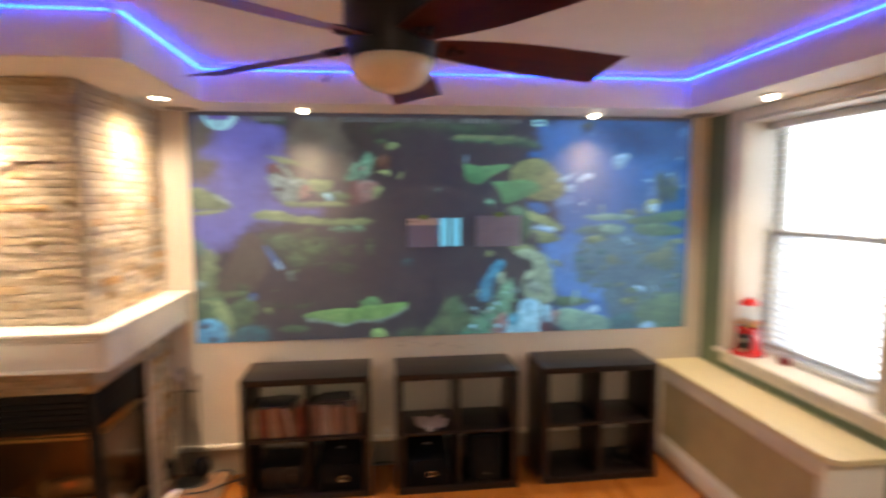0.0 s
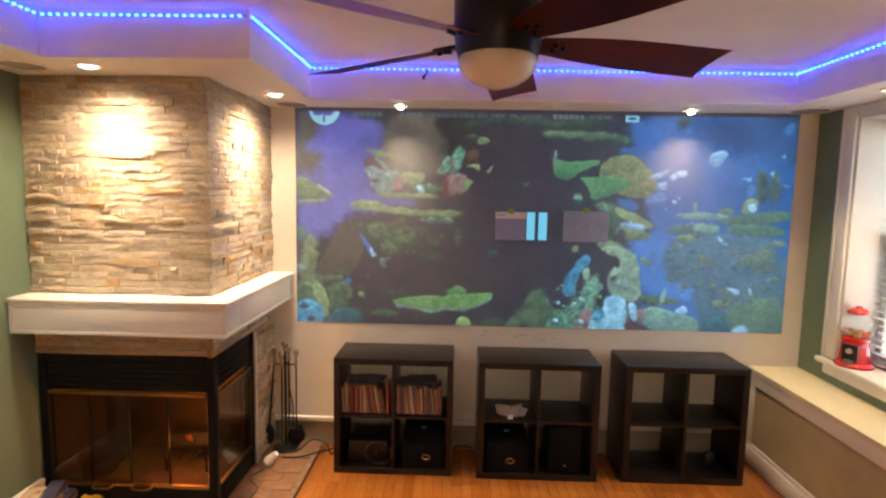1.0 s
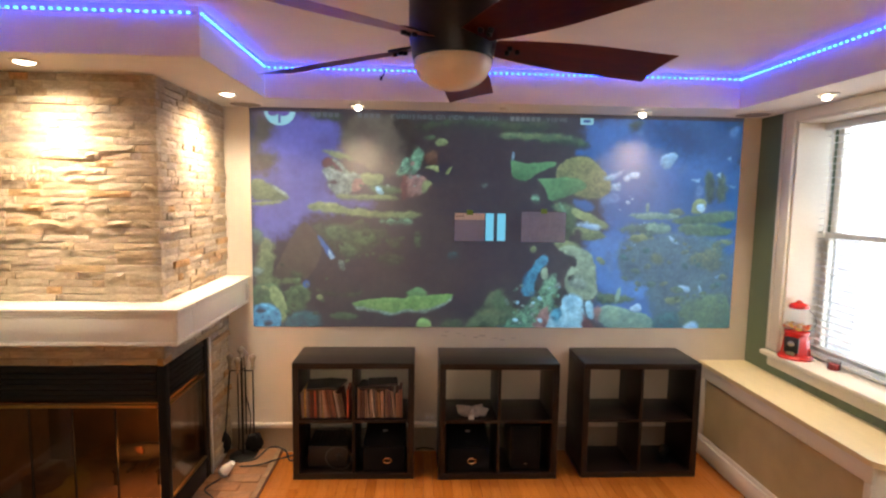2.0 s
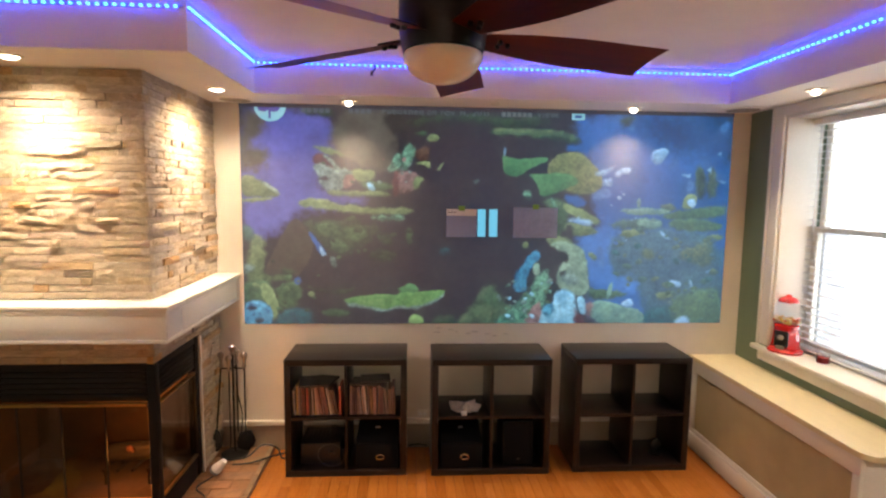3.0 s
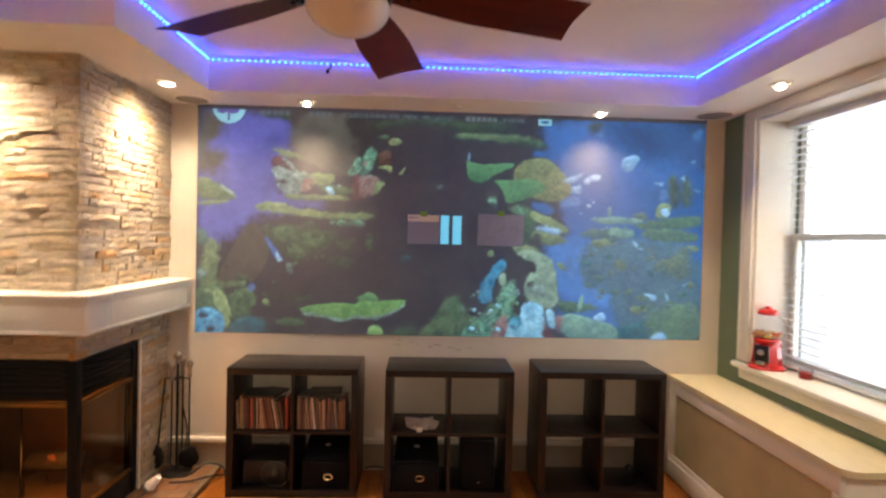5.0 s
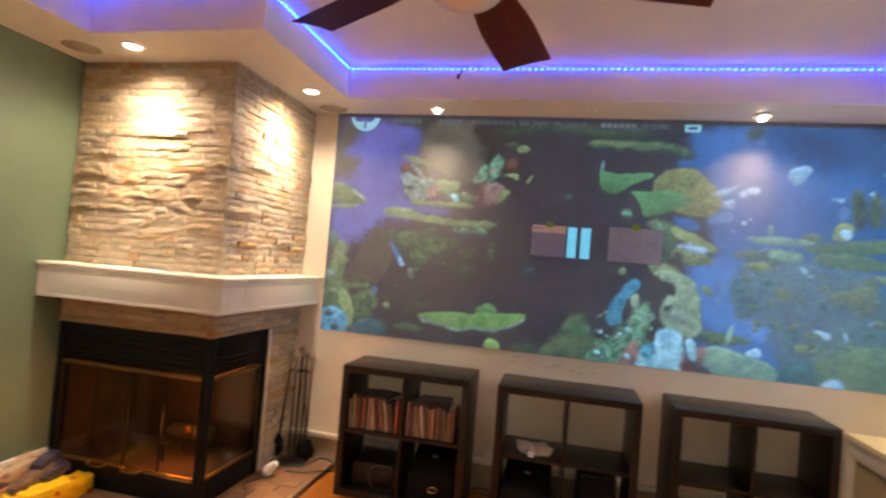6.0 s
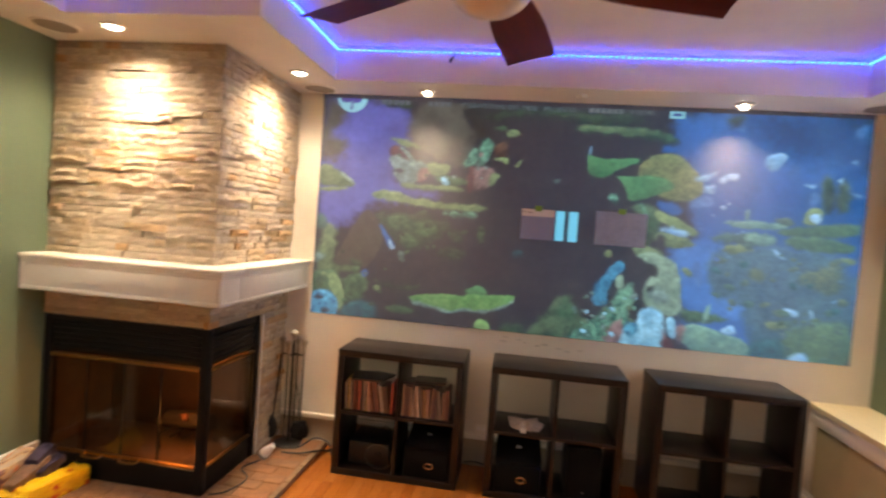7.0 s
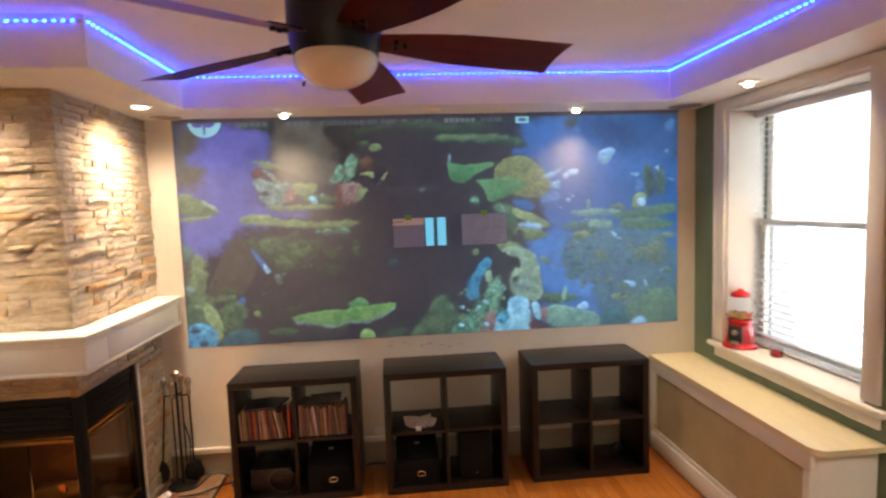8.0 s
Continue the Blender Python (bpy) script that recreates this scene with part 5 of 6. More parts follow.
for x0, x1, lean_from in ((-0.558, -0.232, 0.55), (-0.203, 0.118, 0.93)):
    x = x0 + 0.010
    while x < x1 - 0.016:
        w = dr.choice((0.014, 0.0145, 0.015, 0.020))
        f = (x - x0) / (x1 - x0)
        tilt = -10 if f > lean_from and x + 0.04 < x1 else dr.choice((-1, -2, -4, -7, 2, 0)) * dr.uniform(0.6, 1.2)
        dvd(x, tilt, dr.choice((0.180, 0.190, 0.190, 0.168, 0.197)), w)
        x += w + 0.0018 + (0.002 if tilt < -3 else 0)
for x, y, z, a in ((-0.46, 0.10, 0.194, 8), (-0.37, 0.11, 0.194, -14), (-0.10, 0.10, 0.194, 82), (-0.04, 0.11, 0.209, 96)):
    o = part("dvd_case", box(B(), -0.067, 0.067, -0.095, 0.095, 0, 0.014, 0.002, 1), CASE_TOP)
    o.matrix_basis = pose(S1[0] + x + 0.22, S1[1] + y, SHELF_Z + z, 0, 0, a)
    tagged(o, "black film case lying flat on the standing ones", "film case", "film cases")

CLOTH = surface("black_box_cloth", (0.006, 0.006, 0.007), 0.85, var=0.3, fine=200, bump=0.3)
def storage_box(x, y):
    b = thing("storage_box", (x, y, 0.0405), "black fabric storage box with a metal ring handle, in the shelf", "storage box", "fabric boxes")
    bm = B()
    w, d, h = 0.135, 0.30, 0.27
    box(bm, -w, w, 0.0, 0.012, 0.0, 0.165, 0.004)
    box(bm, -w, w, d, d + 0.012, 0.0, h, 0.004)
    box(bm, -w, -w + 0.010, 0.012, d, 0.0, 0.20, 0.003)
    box(bm, w - 0.010, w, 0.012, d, 0.0, 0.20, 0.003)
    box(bm, -w + 0.010, w - 0.010, 0.012, d, 0.0, 0.012, 0.003)
    part("body", bm, CLOTH, b)
    bm = box(B(), -w + 0.005, w - 0.005, 0.0, 0.33, 0.0, 0.008, 0.003)
    bmesh.ops.rotate(bm, cent=(0, 0, 0), matrix=Matrix.Rotation(radians(22), 3, "X"), verts=bm.verts[:])
    bmesh.ops.translate(bm, vec=(0, 0.008, 0.166), verts=bm.verts[:])
    part("lid", bm, CLOTH, b, "black slanting lid flap")
    bm = B()
    pts = [(0.026 * math.cos(a) + 0.02, -0.004, 0.078 + 0.016 * math.sin(a)) for a in [2 * math.pi * k / 20 for k in range(21)]]
    tube(bm, pts, 0.0045, 8)
    part("ring", bm, STEEL_WARM, b, "shiny oval ring")
    part("tag", box(B(), -0.016, 0.016, 0.10, 0.103, 0.225, 0.24, 0.001, 1), GREY_TAG, b, "grey tag on the flap")


STEEL_WARM = surface("warm_nickel", (0.75, 0.52, 0.30), 0.25, 1.0, var=0.1)
GREY_TAG = surface("grey_tag", (0.22, 0.22, 0.24), 0.6, var=0.1)
storage_box(S1[0] + 0.195, S1[1] + 0.018)
storage_box(S2[0] - 0.190, S2[1] + 0.018)

# black electronics case with a looped cable
CLOTH.node_tree.nodes["Principled BSDF"].inputs["Specular IOR Level"].default_value = 0.15
CASE = surface("black_plastic", (0.006, 0.006, 0.007), 0.45, var=0.25, fine=150, bump=0.1)
con = thing("stereo_amplifier", (S1[0] - 0.175, S1[1] + 0.07, 0.0405), "black electronics box with vents, at the bottom of the shelf", "electronics")
part("body", box(B(), -0.13, 0.13, 0.0, 0.25, 0.008, 0.15, 0.006), CASE, con)
for k in range(7):
    part("vent", box(B(), -0.09 + 0.028 * k, -0.08 + 0.028 * k, 0.04, 0.20, 0.149, 0.152, 0.001, 1), IRON, con)
part("knob", lathe(B(), [(0.02, 0.0), (0.02, 0.014), (0.017, 0.016)], 20, pose(0.07, 0.0, 0.08, 90)), CASE, con)
for x in (-0.11, 0.11):
    part("foot", lathe(B(), [(0.012, 0.0), (0.012, 0.009)], 12, Matrix.Translation((x, 0.03, 0))), CASE, con)
CABLE = surface("black_cable", (0.012, 0.012, 0.012), 0.5, var=0.2)
GREY_CABLE = surface("grey_cable", (0.045, 0.045, 0.05), 0.5, var=0.2)
def cable(ctrl, r, material, label, name="cable"):
    return tagged(part(name, tube(B(), curve_points(ctrl, 10), r, 7), material), label, "cable")


loop = [(S1[0] - 0.10 + 0.085 * math.cos(a), S1[1] + 0.022 + 0.02 * math.sin(a * 0.5), 0.126 + 0.075 * math.sin(a)) for a in [k * 0.55 for k in range(13)]]
cable(loop, 0.004, GREY_CABLE, "grey looped headphone cable leaning on the electronics box")
cable([(S1[0] - 0.14, S1[1] + 0.2, 0.20), (S1[0] - 0.10, S1[1] + 0.19, 0.26), (S1[0] - 0.04, S1[1] + 0.17, 0.20), (S1[0] - 0.02, S1[1] + 0.25, 0.10)], 0.003, CABLE, "thin black cable arching over the electronics box")

sub = thing("loudspeaker", (S2[0] + 0.185, S2[1] + 0.03, 0.0405), "black upright loudspeaker box with cloth front, in the shelf", "loudspeaker")
part("cabinet", box(B(), -0.10, 0.10, 0.012, 0.26, 0.006, 0.30, 0.006), CASE, sub)
part("grille", box(B(), -0.096, 0.096, 0.0, 0.0115, 0.010, 0.296, 0.005), CLOTH, sub, "black cloth grille")
part("badge", box(B(), -0.008, 0.008, -0.002, 0.0005, 0.045, 0.051, 0.001, 1), STEEL, sub, "small metal badge")
for x in (-0.08, 0.08):
    part("foot", box(B(), x - 0.012, x + 0.012, 0.03, 0.055, 0.0, 0.007, 0.002), CASE, sub)

# crumpled white star ornament
STAR = surface("crumpled_white_paper", (0.62, 0.56, 0.54), 0.7, var=0.2, scale=20, fine=70, bump=0.4)
bm = B()
sr = random.Random(6)
ring = []
for k in range(22):
    a = 2 * math.pi * k / 22
    r = (0.105 if k % 2 == 0 else 0.062) * sr.uniform(0.85, 1.1)
    ring.append((bm.verts.new((r * math.cos(a), 0.62 * r * math.sin(a), 0.03 + 0.028 * math.sin(3 * a) + sr.uniform(0, 0.012))), bm.verts.new((r * 0.86 * math.cos(a), 0.5 * r * math.sin(a), 0.0))))
up, down = bm.verts.new((0, 0, 0.058)), bm.verts.new((0, 0, 0.0))
for k in range(22):
    (a, a2), (b, b2) = ring[k], ring[(k + 1) % 22]
    bm.faces.new((a, b, up)), bm.faces.new((a2, b2, b, a)), bm.faces.new((b2, a2, down))
bmesh.ops.recalc_face_normals(bm, faces=bm.faces[:])
star = thing("star_ornament", (S2[0] - 0.165, S2[1] + 0.10, SHELF_Z), "crumpled whitish star-shaped ornament lying on the shelf", "ornament")
part("body", bm, STAR, star)
part("price_tag", box(B(), -0.03, 0.006, -0.078, -0.072, 0.0, 0.028, 0.001, 1), SLAT, star, "small white tag")
webcam = thing("round_gadget", (S3[0] + 0.24, S3[1] + 0.16, 0.0405), "small dark grey round gadget on the shelf floor", "gadget")
part("base", lathe(B(), [(0.045, 0.0), (0.045, 0.012), (0.012, 0.02), (0.012, 0.04)], 20), CASE, webcam)
part("head", lathe(B(), [(0.02, -0.02), (0.034, -0.012), (0.034, 0.012), (0.02, 0.02)], 24, pose(0, 0, 0.072, 90)), CASE, webcam)

# ---- fireplace tools ----
tools = thing("fireplace_tool_set", (-1.0, 3.455, 0.037), "black iron fireplace tools with steel knobs on a round stand", "fireplace tools")
part("base", lathe(B(), [(0.09, 0.0), (0.09, 0.008), (0.03, 0.016), (0.010, 0.02)], 28), IRON, tools)
part("post", tube(B(), [(0, 0, 0.015), (0, 0, 0.70)], 0.008), IRON, tools)
part("knob", lathe(B(), [(0.008, 0.69), (0.017, 0.70), (0.010, 0.715), (0.026, 0.737), (0.026, 0.748), (0.008, 0.765)], 16), STEEL, tools, "steel finial")
bm = B()
tube(bm, [(-0.075, 0, 0.60), (0.075, 0, 0.60)], 0.005)
tube(bm, [(0, -0.075, 0.60), (0, 0.075, 0.60)], 0.005)
part("cross_arm", bm, IRON, tools)
for x, y, kind in ((-0.075, 0.0, "shovel"), (0.075, 0.0, "brush"), (0.0, -0.075, "poker"), (0.0, 0.075, "tongs")):
    lx = x - (0.045 if kind == "shovel" else 0.0)
    h = part(kind, tube(B(), [(lx, y, 0.12), (x, y, 0.63)], 0.0055), IRON, tools)
    part("handle", lathe(B(), [(0.006, 0.60), (0.015, 0.615), (0.009, 0.64), (0.013, 0.665), (0.022, 0.69), (0.020, 0.702), (0.006, 0.714)], 14, Matrix.Translation((x, y, 0))), STEEL, h, "steel knob handle")
    if kind == "shovel":
        bm = B()
        bmesh.ops.create_uvsphere(bm, u_segments=16, v_segments=10, radius=1, matrix=Matrix.LocRotScale((lx - 0.008, y - 0.02, 0.105), None, (0.058, 0.016, 0.08)))
        part("scoop", bm, IRON, h, "rounded iron scoop")
    if kind == "brush":
        bm = lathe(B(), [(0.016, 0.16), (0.042, 0.15), (0.052, 0.12), (0.056, 0.09), (0.054, 0.062), (0.040, 0.045)], 22, pose(x, y, 0, 0, 0, 20) @ Matrix.Diagonal((1, 0.6, 1, 1)))
        for v in bm.verts:
            v.co += 0.012 * noise.noise_vector(v.co * 55)
        part("bristles", bm, CLOTH, h, "black bristles")
    if kind == "poker":
        part("hook", tube(B(), curve_points([(x, y, 0.13), (x, y - 0.01, 0.09), (x + 0.025, y - 0.02, 0.08)], 5), 0.005), IRON, h)
    if kind == "tongs":
        part("jaw", tube(B(), curve_points([(x, y, 0.4), (x + 0.03, y, 0.25), (x + 0.02, y, 0.10)], 6), 0.0045), IRON, h)

# white plug and cables on the hearth
plug = thing("night_light_bulb", (-1.03, 3.19, 0.037), "white cone-shaped lamp plug standing askew on the hearth", "plug")
lean = pose(-0.02, 0, 0.016, 0, 44, -12)
part("cone", lathe(B(), [(0.032, 0.030), (0.033, 0.036), (0.024, 0.085), (0.016, 0.115)], 20, lean), SLAT, plug, "white plastic cone")
part("collar", lathe(B(), [(0.026, 0.007), (0.033, 0.012), (0.032, 0.0295)], 20, lean), GREY_TAG, plug, "grey collar")
cable([(-1.04, 3.15, 0.045), (-1.09, 3.03, 0.041), (-1.00, 2.92, 0.041), (-1.03, 2.76, 0.041), (-1.10, 2.70, 0.041)], 0.0045, CABLE, "thin black cable trailing on the hearth")
cable([(-1.0, 3.36, 0.042), (-0.90, 3.40, 0.044), (-0.83, 3.50, 0.075), (-0.73, 3.50, 0.055), (-0.68, 3.44, 0.008), (-0.63, 3.52, 0.007)], 0.006, CABLE, "black cable looping from the hearth to the shelf")
cable([(-0.97, 3.30, 0.042), (-0.86, 3.32, 0.042), (-0.77, 3.38, 0.044), (-0.71, 3.47, 0.02), (-0.61, 3.56, 0.008)], 0.0055, CABLE, "black cable lying across the hearth edge")
cable([(0.18, 3.55, 0.03), (0.24, 3.53, 0.05), (0.31, 3.55, 0.03)], 0.005, CABLE, "black cable hanging between two shelves")

# ---- bag of wrapped fire logs ----
YELLOW = surface("yellow_plastic_wrap", (0.70, 0.42, 0.02), 0.3, var=0.2, scale=9, fine=40, bump=0.4)
RED_WRAP = surface("dark_log_wrapper", (0.05, 0.04, 0.07), 0.35, var=0.4, scale=14, fine=40, bump=0.2)
bag = thing("fire_log_bag", (-1.915, 2.445, 0.037), "torn yellow plastic bag of wrapped fire logs, on the hearth", "fire logs", turn=76)
def lumpy(bm, seed, amp, freq=14.0):
    for v in bm.verts:
        v.co += Vector((noise.noise(v.co * freq + Vector((seed, 0, 0))), noise.noise(v.co * freq + Vector((0, seed, 5))), noise.noise(v.co * freq + Vector((3, 0, seed))))) * amp
    return bm


def packet(sx, sy, sz, seed, amp, m, cuts=9):
    """Crumpled soft-edged packet."""
    bm = B()
    bmesh.ops.create_cube(bm, size=2)
    bmesh.ops.subdivide_edges(bm, edges=bm.edges[:], cuts=cuts, use_grid_fill=True)
    for v in bm.verts:
        r = v.co.length
        v.co = v.co.lerp(v.co.normalized() * 1.25, 0.32 if r > 1.2 else 0.12)
        v.co = Vector((v.co.x * sx, v.co.y * sy, v.co.z * sz))
    lumpy(bm, seed, amp, 22.0)
    lumpy(bm, seed + 9, amp * 0.45, 60.0)
    bmesh.ops.transform(bm, matrix=m, verts=bm.verts[:])
    return bm


def printed(name, paper, inks, rough):
    """Glossy wrap with blotches of printed colour."""
    m, nt, bsdf = nodes_of(name)
    n = noise_node(nt, 17.0, 2.0, 0.5, stretch=(0.6, 1.4, 1.4))
    stops = [(0.0, inks[0]), (0.40, inks[0]), (0.43, paper), (0.55, paper), (0.58, inks[1]), (0.66, inks[2])]
    r = ramp(nt, n.outputs[0], stops)
    r.color_ramp.interpolation = "LINEAR"
    nt.links.new(r.outputs[0], bsdf.inputs["Base Color"])
    bsdf.inputs["Roughness"].default_value = rough
    return m


PRINT_YELLOW = printed("printed_yellow_plastic", (0.72, 0.46, 0.012), ((0.66, 0.40, 0.01), (0.70, 0.42, 0.01), (0.45, 0.06, 0.02)), 0.3)
PRINT_PAPER = printed("printed_log_paper", (0.36, 0.27, 0.19), ((0.50, 0.17, 0.05), (0.50, 0.30, 0.12), (0.12, 0.05, 0.04)), 0.5)
BROWN_WRAP = surface("brown_log_paper", (0.20, 0.11, 0.06), 0.5, var=0.6, scale=14, fine=50, bump=0.3)
ORANGE_WRAP = surface("orange_log_paper", (0.55, 0.22, 0.08), 0.5, var=0.5, scale=16, fine=50, bump=0.3)
part("wrap", packet(0.185, 0.060, 0.050, 1.0, 0.012, pose(0.055, -0.075, 0.052, 0, 3, 10), 12), PRINT_YELLOW, bag, "glossy yellow plastic wrap")
part("wrap", packet(0.080, 0.070, 0.045, 7.0, 0.016, pose(-0.125, -0.055, 0.048, 0, 8, -24)), YELLOW, bag, "bunched yellow plastic")
part("log", packet(0.120, 0.052, 0.060, 3.0, 0.007, pose(-0.075, 0.052, 0.075, 0, -6, 22)), ORANGE_WRAP, bag, "log in orange printed paper")
part("log", packet(0.125, 0.046, 0.034, 3.5, 0.007, pose(-0.060, 0.062, 0.162, 0, -14, 20)), PRINT_PAPER, bag, "log in pale printed paper")
part("log", packet(0.115, 0.045, 0.036, 4.0, 0.007, pose(-0.020, -0.004, 0.120, 0, -16, 16)), BROWN_WRAP, bag, "log in brown printed paper")
part("log", packet(0.070, 0.040, 0.032, 5.0, 0.006, pose(0.062, 0.036, 0.176, 0, -14, 24)), RED_WRAP, bag, "log in dark wrapper")
part("log", packet(0.080, 0.032, 0.028, 6.0, 0.006, pose(0.075, -0.016, 0.132, 0, -14, 18)), RED_WRAP, bag, "log in dark wrapper")

# ---- added fire bed behind the glass ----
CHAR = surface("charred_log", (0.016, 0.010, 0.007), 0.9, var=0.4, fine=40, bump=0.5)
EMBER = surface("dull_ember", (0.10, 0.028, 0.008), 0.9, var=0.4, fine=60)
bed = thing("log_grate", (-1.40, 2.95, 0.166), "charred log with a dull orange ember on an iron grate", "grate")
for k in range(4):
    part("bar", tube(B(), [(-0.12 + 0.08 * k, -0.10, 0.09), (-0.12 + 0.08 * k, 0.12, 0.09)], 0.008), IRON, bed)
for x in (-0.12, 0.12):
    for y in (-0.08, 0.10):
        part("leg", tube(B(), [(x, y, 0.0), (x, y, 0.09)], 0.008), IRON, bed)
part("charred_log", lumpy(lathe(B(), [(0.03, -0.15), (0.05, -0.14), (0.055, 0), (0.05, 0.14), (0.03, 0.15)], 14, pose(0, 0.02, 0.15, 0, 90, 6)), 4.0, 0.014), CHAR, bed)
bm = B()
bmesh.ops.create_icosphere(bm, subdivisions=2, radius=0.02, matrix=Matrix.Translation((0.0, -0.035, 0.185)))
part("ember", lumpy(bm, 2.0, 0.012, 30.0), EMBER, bed, "dull orange ember")
# added unseen point lamp, lends the firebox and its glass an orange tone
firebox_lamp = bpy.data.lights.new("firebox_fill", "POINT")
firebox_lamp.energy, firebox_lamp.color, firebox_lamp.shadow_soft_size = 7.5, (1.0, 0.38, 0.08), 0.08
new("firebox_fill", firebox_lamp).location = (-1.36, 2.83, 0.40)

# ---- on the window sill ----
RED = surface("red_enamel", (0.55, 0.012, 0.010), 0.25, var=0.1, coat=0.4)
GUMS = pieces("gumballs", [(0.0, (0.55, 0.05, 0.03)), (0.3, (0.6, 0.45, 0.06)), (0.55, (0.6, 0.58, 0.55)), (0.8, (0.65, 0.2, 0.03)), (1.0, (0.5, 0.03, 0.03))], 0.3, 0.05, island=True)
gum = thing("gumball_machine", (2.625, 3.170, 0.822), "red gumball machine with a glass globe, on the window sill", "gumball machine", turn=-55)
gum.scale = (1.15, 1.15, 1.0)
part("base", lathe(B(), [(0.088, 0.0), (0.090, 0.012), (0.080, 0.022), (0.070, 0.03)], 30), RED, gum)
bm = lathe(B(), [(0.074, 0.028), (0.068, 0.06), (0.062, 0.12), (0.060, 0.15), (0.052, 0.16)], 8, pose(0, 0, 0, 0, 0, 22.5))
part("body", bm, RED, gum, "red enamel body")
part("coin_plate", box(B(), -0.036, 0.036, -0.074, -0.060, 0.045, 0.145, 0.004), CASE, gum, "black coin plate")
part("coin_knob", lathe(B(), [(0.016, 0.0), (0.016, 0.012), (0.006, 0.02)], 16, pose(0, -0.073, 0.105, 90)), STEEL, gum)
part("chute", box(B(), -0.020, 0.020, -0.088, -0.070, 0.032, 0.052, 0.004), STEEL, gum, "steel chute door")
part("collar", lathe(B(), [(0.05, 0.158), (0.062, 0.162), (0.062, 0.176), (0.054, 0.180)], 28), RED, gum)
globe = part("globe", lathe(B(), [(0.054, 0.178)] + [(0.086 * math.sin(a), 0.245 - 0.086 * math.cos(a)) for a in [0.75 + 0.14 * k for k in range(14)]] + [(0.032, 0.325)], 36), clear_glass("globe_glass", (0.95, 0.96, 0.96), 0.03, 1.04), gum, "clear glass globe")
globe.visible_shadow = False
bm = B()
gr = random.Random(8)
for k in range(70):
    a, r, z = gr.uniform(0, 6.28), 0.062 * math.sqrt(gr.random()), gr.uniform(0.19, 0.222)
    bmesh.ops.create_icosphere(bm, subdivisions=1, radius=0.0095, matrix=Matrix.Translation((r * math.cos(a), r * math.sin(a), z)))
part("gumballs", bm, GUMS, gum, "mixed red and yellow gumballs")["kind"] = "stuff"
part("lid", lathe(B(), [(0.034, 0.322), (0.050, 0.326), (0.050, 0.338), (0.040, 0.352), (0.016, 0.362), (0.016, 0.370), (0.008, 0.375)], 28), RED, gum, "red enamel lid")
candle = thing("jar_candle", (2.688, 2.926, 0.822), "small red candle in a clear glass jar, on the window sill", "candle")
part("wax", lathe(B(), [(0.027, 0.002), (0.029, 0.004), (0.029, 0.036), (0.026, 0.038)], 22), surface("red_wax", (0.30, 0.02, 0.02), 0.4, var=0.1), candle)
j = part("jar", lathe(B(), [(0.030, 0.0), (0.033, 0.003), (0.034, 0.055), (0.0325, 0.056)], 22), clear_glass("jar_glass", (0.9, 0.88, 0.88), 0.03, 1.12), candle, "clear glass jar")
j.visible_shadow = False

# power outlet and scuffs on the end wall
outlet = thing("wall_outlet", (0.275, YB, 0.218), "small white wall outlet above the baseboard", "outlet")
part("plate", box(B(), -0.036, 0.036, -0.006, -0.001, 0.0, 0.055, 0.002), TRIM, outlet)
for x in (-0.016, 0.016):
    part("socket", box(B(), x - 0.010, x + 0.010, -0.0075, -0.0062, 0.018, 0.038, 0.001, 1), SLAT, outlet)
SCUFF = surface("grey_scuff", (0.63, 0.58, 0.50), 0.8, var=0.3, fine=60)
sc_r = random.Random(12)
for k in range(9):
    bm = B()
    n, w, h = 16, sc_r.uniform(0.012, 0.04), sc_r.uniform(0.004, 0.009)
    bm.faces.new([bm.verts.new((w * math.cos(-6.2832 * i / n) * sc_r.uniform(0.6, 1), 0, h * math.sin(-6.2832 * i / n) * sc_r.uniform(0.6, 1))) for i in range(n)])
    o = part("scuff_mark", bm, SCUFF, bpy.data.objects["wall_north"], soft=False)
    o.location = (sc_r.uniform(0.35, 1.05), YB - 0.0012, sc_r.uniform(0.80, 0.885))

# ---- stones, planks and bricks ----
def rough_block(seed, nx=5, nz=2):
    """Unit block with a split, uneven front (towards -y)."""
    rnd = random.Random(seed)
    bm = B()
    g = [[None] * (nz + 1) for _ in range(nx + 1)]
    for i in range(nx + 1):
        for k in range(nz + 1):
            edge = i in (0, nx) or k in (0, nz)
            g[i][k] = bm.verts.new((i / nx - 0.5, -1.0 + (rnd.uniform(0.1, 0.35) if edge else rnd.uniform(-0.05, 0.3)), k / nz - 0.5 + (0 if k in (0, nz) else rnd.uniform(-0.12, 0.12))))
    for i in range(nx):
        for k in range(nz):
            bm.faces.new((g[i][k], g[i + 1][k], g[i + 1][k + 1], g[i][k + 1]))
    border = [g[i][0] for i in range(nx + 1)] + [g[nx][k] for k in range(1, nz + 1)] + [g[i][nz] for i in range(nx - 1, -1, -1)] + [g[0][k] for k in range(nz - 1, 0, -1)]
    back = [bm.verts.new((v.co.x, 0.6, v.co.z)) for v in border]
    for a in range(len(border)):
        b = (a + 1) % len(border)
        bm.faces.new((border[b], border[a], back[a], back[b]))
    bmesh.ops.recalc_face_normals(bm, faces=bm.faces[:])
    me = bpy.data.meshes.new("stone")
    bm.to_mesh(me)
    bm.free()
    me.materials.append(STONE)
    return me


BLOCKS = [rough_block(k) for k in range(14)]
rs = random.Random(5)


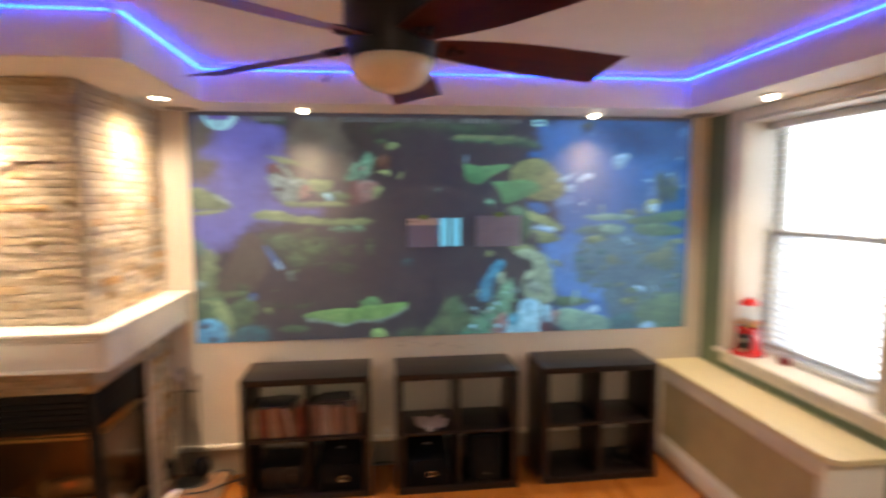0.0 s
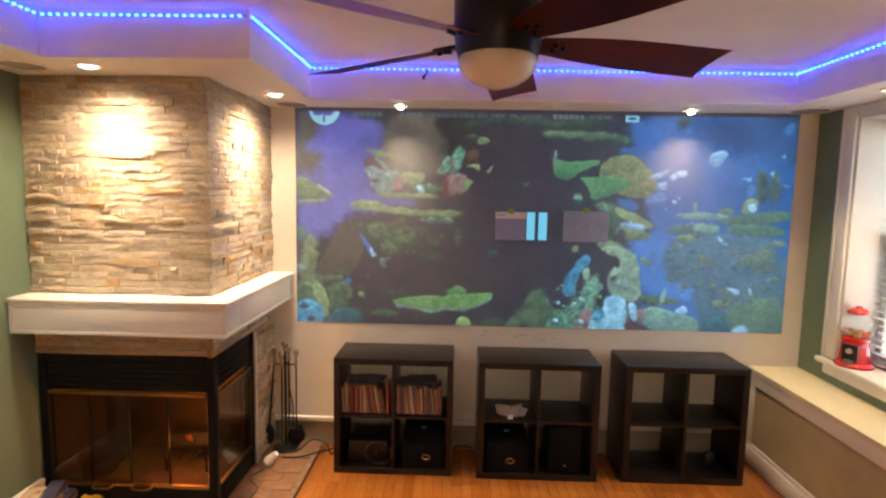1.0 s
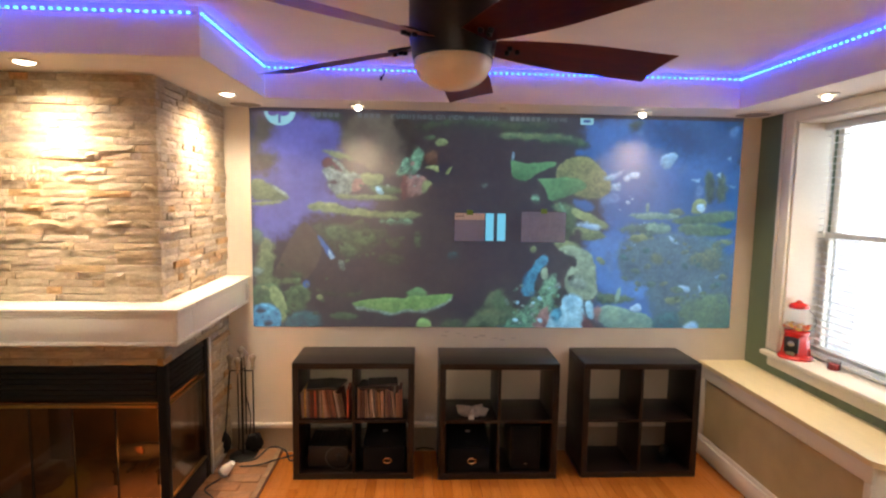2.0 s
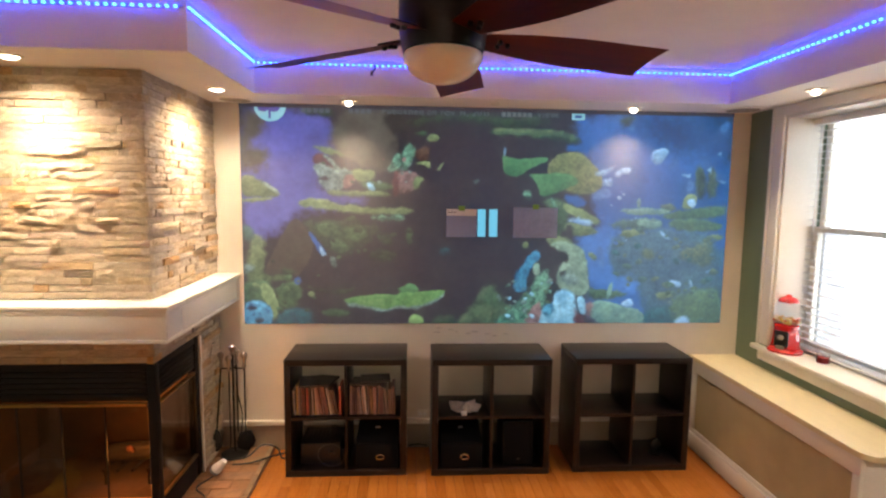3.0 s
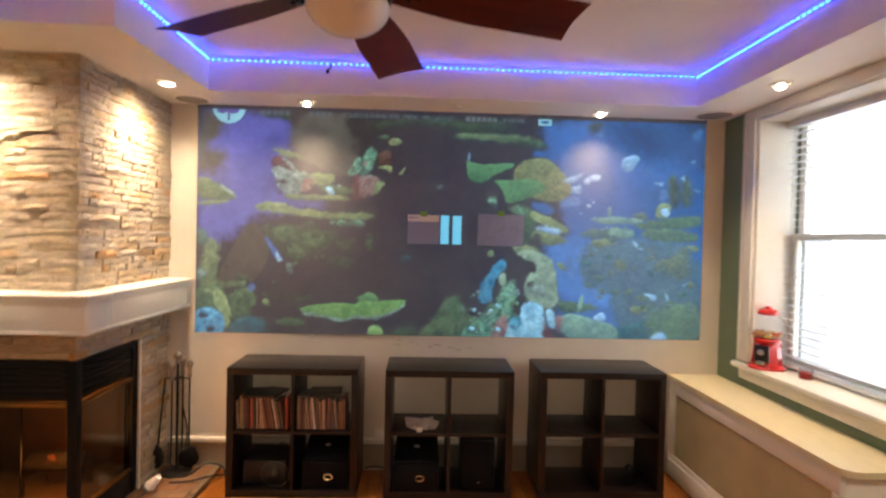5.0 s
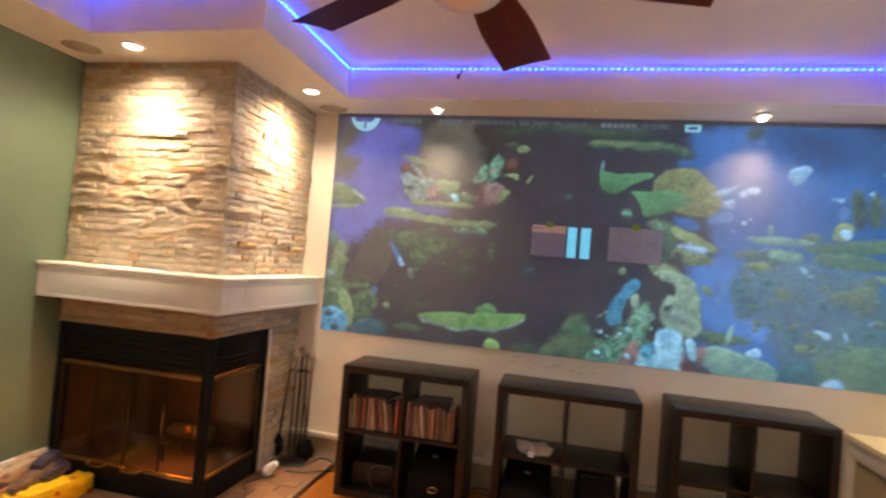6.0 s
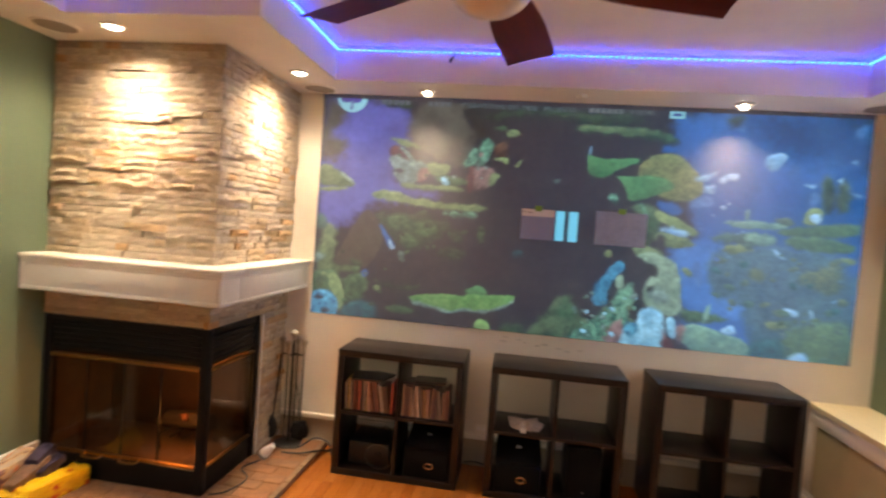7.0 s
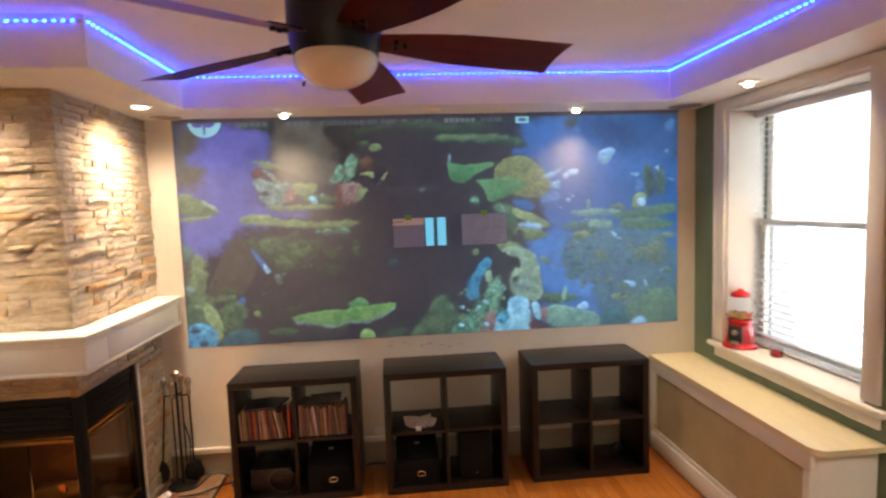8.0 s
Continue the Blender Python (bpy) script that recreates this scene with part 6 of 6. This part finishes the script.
def stone_field(a0, a1, z0, z1, place, turn, owner, row=0.038, near=0.0, far=0.0, long=1.0, proud=1.0):
    """Courses of ledger stone between a0 and a1 along a face; every second course is short at the near or far end, to lock round the corner."""
    n = max(1, round((z1 - z0) / row))
    h = (z1 - z0) / n
    for r in range(n):
        a, end = a0 + (near if r % 2 else 0.0), a1 - (0.0 if r % 2 else far)
        while a < end - 0.001:
            w = long * rs.choice((0.06, 0.08, 0.11, 0.15, 0.20, 0.24)) * rs.uniform(0.85, 1.15)
            if end - a - w < 0.06:
                w = end - a
            o = new("stone", rs.choice(BLOCKS))
            o.parent = owner
            deep = 0.022 + rs.choice((0.0, 0.002, 0.004, 0.006, 0.009, 0.013, 0.019)) * proud * rs.uniform(0.6, 1.2)
            o.matrix_basis = place((a + w / 2), z0 + (r + 0.5) * h) @ pose(0, 0, 0, 0, 0, turn) @ Matrix.Diagonal((w - 0.002, deep, h - 0.002 if rs.random() < 0.8 else h - 0.006, 1))
            a += w


front = lambda a, z: Matrix.Translation((a, FY + 0.022, z))
side = lambda a, z: Matrix.Translation((FX - 0.022, a, z))
stone_field(XL + 0.003, FX + 0.004, 1.264, SOFFIT - 0.002, front, 0, breast, far=0.026, proud=0.8)
stone_field(FY - 0.004, YB - 0.003, 1.264, SOFFIT - 0.002, side, 90, breast, near=0.026, proud=0.8)
stone_field(XL + 0.003, FX + 0.004, 0.927, 1.074, front, 0, surround, far=0.026, long=1.5, proud=0.4)
stone_field(FY - 0.004, YB - 0.003, 0.927, 1.074, side, 90, surround, near=0.026, long=1.3, proud=0.4)
stone_field(3.238, YB - 0.018, 0.038, 0.924, side, 90, surround)

# oak strips; those in view are single pieces
rp = random.Random(9)
plank_me = {}
def plank(x, y0, y1, parent):
    me = plank_me.get(round(y1 - y0, 2))
    if me is None:
        me = bpy.data.meshes.new("plank")
        bm = box(B(), 0.0006, 0.0594, 0, y1 - y0 - 0.001, -0.012, 0.0, 0.0012, 1)
        bm.to_mesh(me)
        bm.free()
        me.materials.append(OAK)
        plank_me[round(y1 - y0, 2)] = me
    o = new("plank", me)
    o.parent, o.location = parent, (x, y0, 0)


floor = bpy.data.objects["floor"]
far = B()
x = XL
while x < XR - 0.01:
    y = YB
    while y > YF + 0.02:
        length = rp.choice((0.5, 0.7, 0.9, 1.2))
        y0 = max(YF, y - length)
        if y > 1.9 and x > -0.80 and x < 2.25:
            if y - y0 > 0.01:
                plank(x, y0, y, floor)
        else:
            box(far, x + 0.0006, min(x + 0.0594, XR), y0 + 0.001, y, -0.012, 0.0)
        y = y0
    x += 0.06
OAK_FAR = pieces("orange_oak_floor_rest", [(0.0, (0.41, 0.125, 0.018)), (0.5, (0.51, 0.17, 0.026)), (1.0, (0.55, 0.19, 0.034))], 0.24, 0.22, 3.0, 24.0, 0.06, 0.001, stretch=(6, 0.5, 1), island=True)
rest = part("plank_rest", far, OAK_FAR, floor, soft=False)
rest["kind"] = "stuff"

# hearth bricks and edge stones
brick_me = bpy.data.meshes.new("brick")
bm = box(B(), -0.0978, 0.0978, -0.0468, 0.0468, 0.0, 0.010, 0.003, 1)
bm.to_mesh(brick_me)
bm.free()
brick_me.materials.append(BRICK)
rb = random.Random(3)
row = 0
y = 2.235 + 0.105 + 0.05
while y < YB - 0.06:
    x = -0.765 - 0.035 - 0.10 - (0.1 if row % 2 else 0.0)
    while x > XL + 0.08:
        o = new("brick", brick_me)
        o.parent = hearth
        o.matrix_basis = pose(x, y, 0.026 + rb.uniform(-0.002, 0.001), 0, 0, rb.uniform(-0.6, 0.6))
        x -= 0.2
    y += 0.098
    row += 1
def edge_stone(name, cx, cy, lx, ly):
    o = part(name, box(B(), -lx / 2, lx / 2, -ly / 2, ly / 2, 0, 0.012, 0.005, 2), HEARTH_STONE, hearth, soft=False)
    o.location = (cx, cy, 0.0255)


y = 2.225
while y < YB - 0.1:
    ln = rb.uniform(0.18, 0.32)
    ln = min(ln, YB - 0.02 - y)
    edge_stone("edge_stone", -0.778, y + ln / 2, 0.034, ln - 0.004)
    y += ln
x = -0.80
while x > XL + 0.06:
    ln = min(rb.uniform(0.2, 0.35), x - XL - 0.003)
    edge_stone("edge_stone", x - ln / 2, 2.283, ln - 0.006, 0.10)
    x -= ln
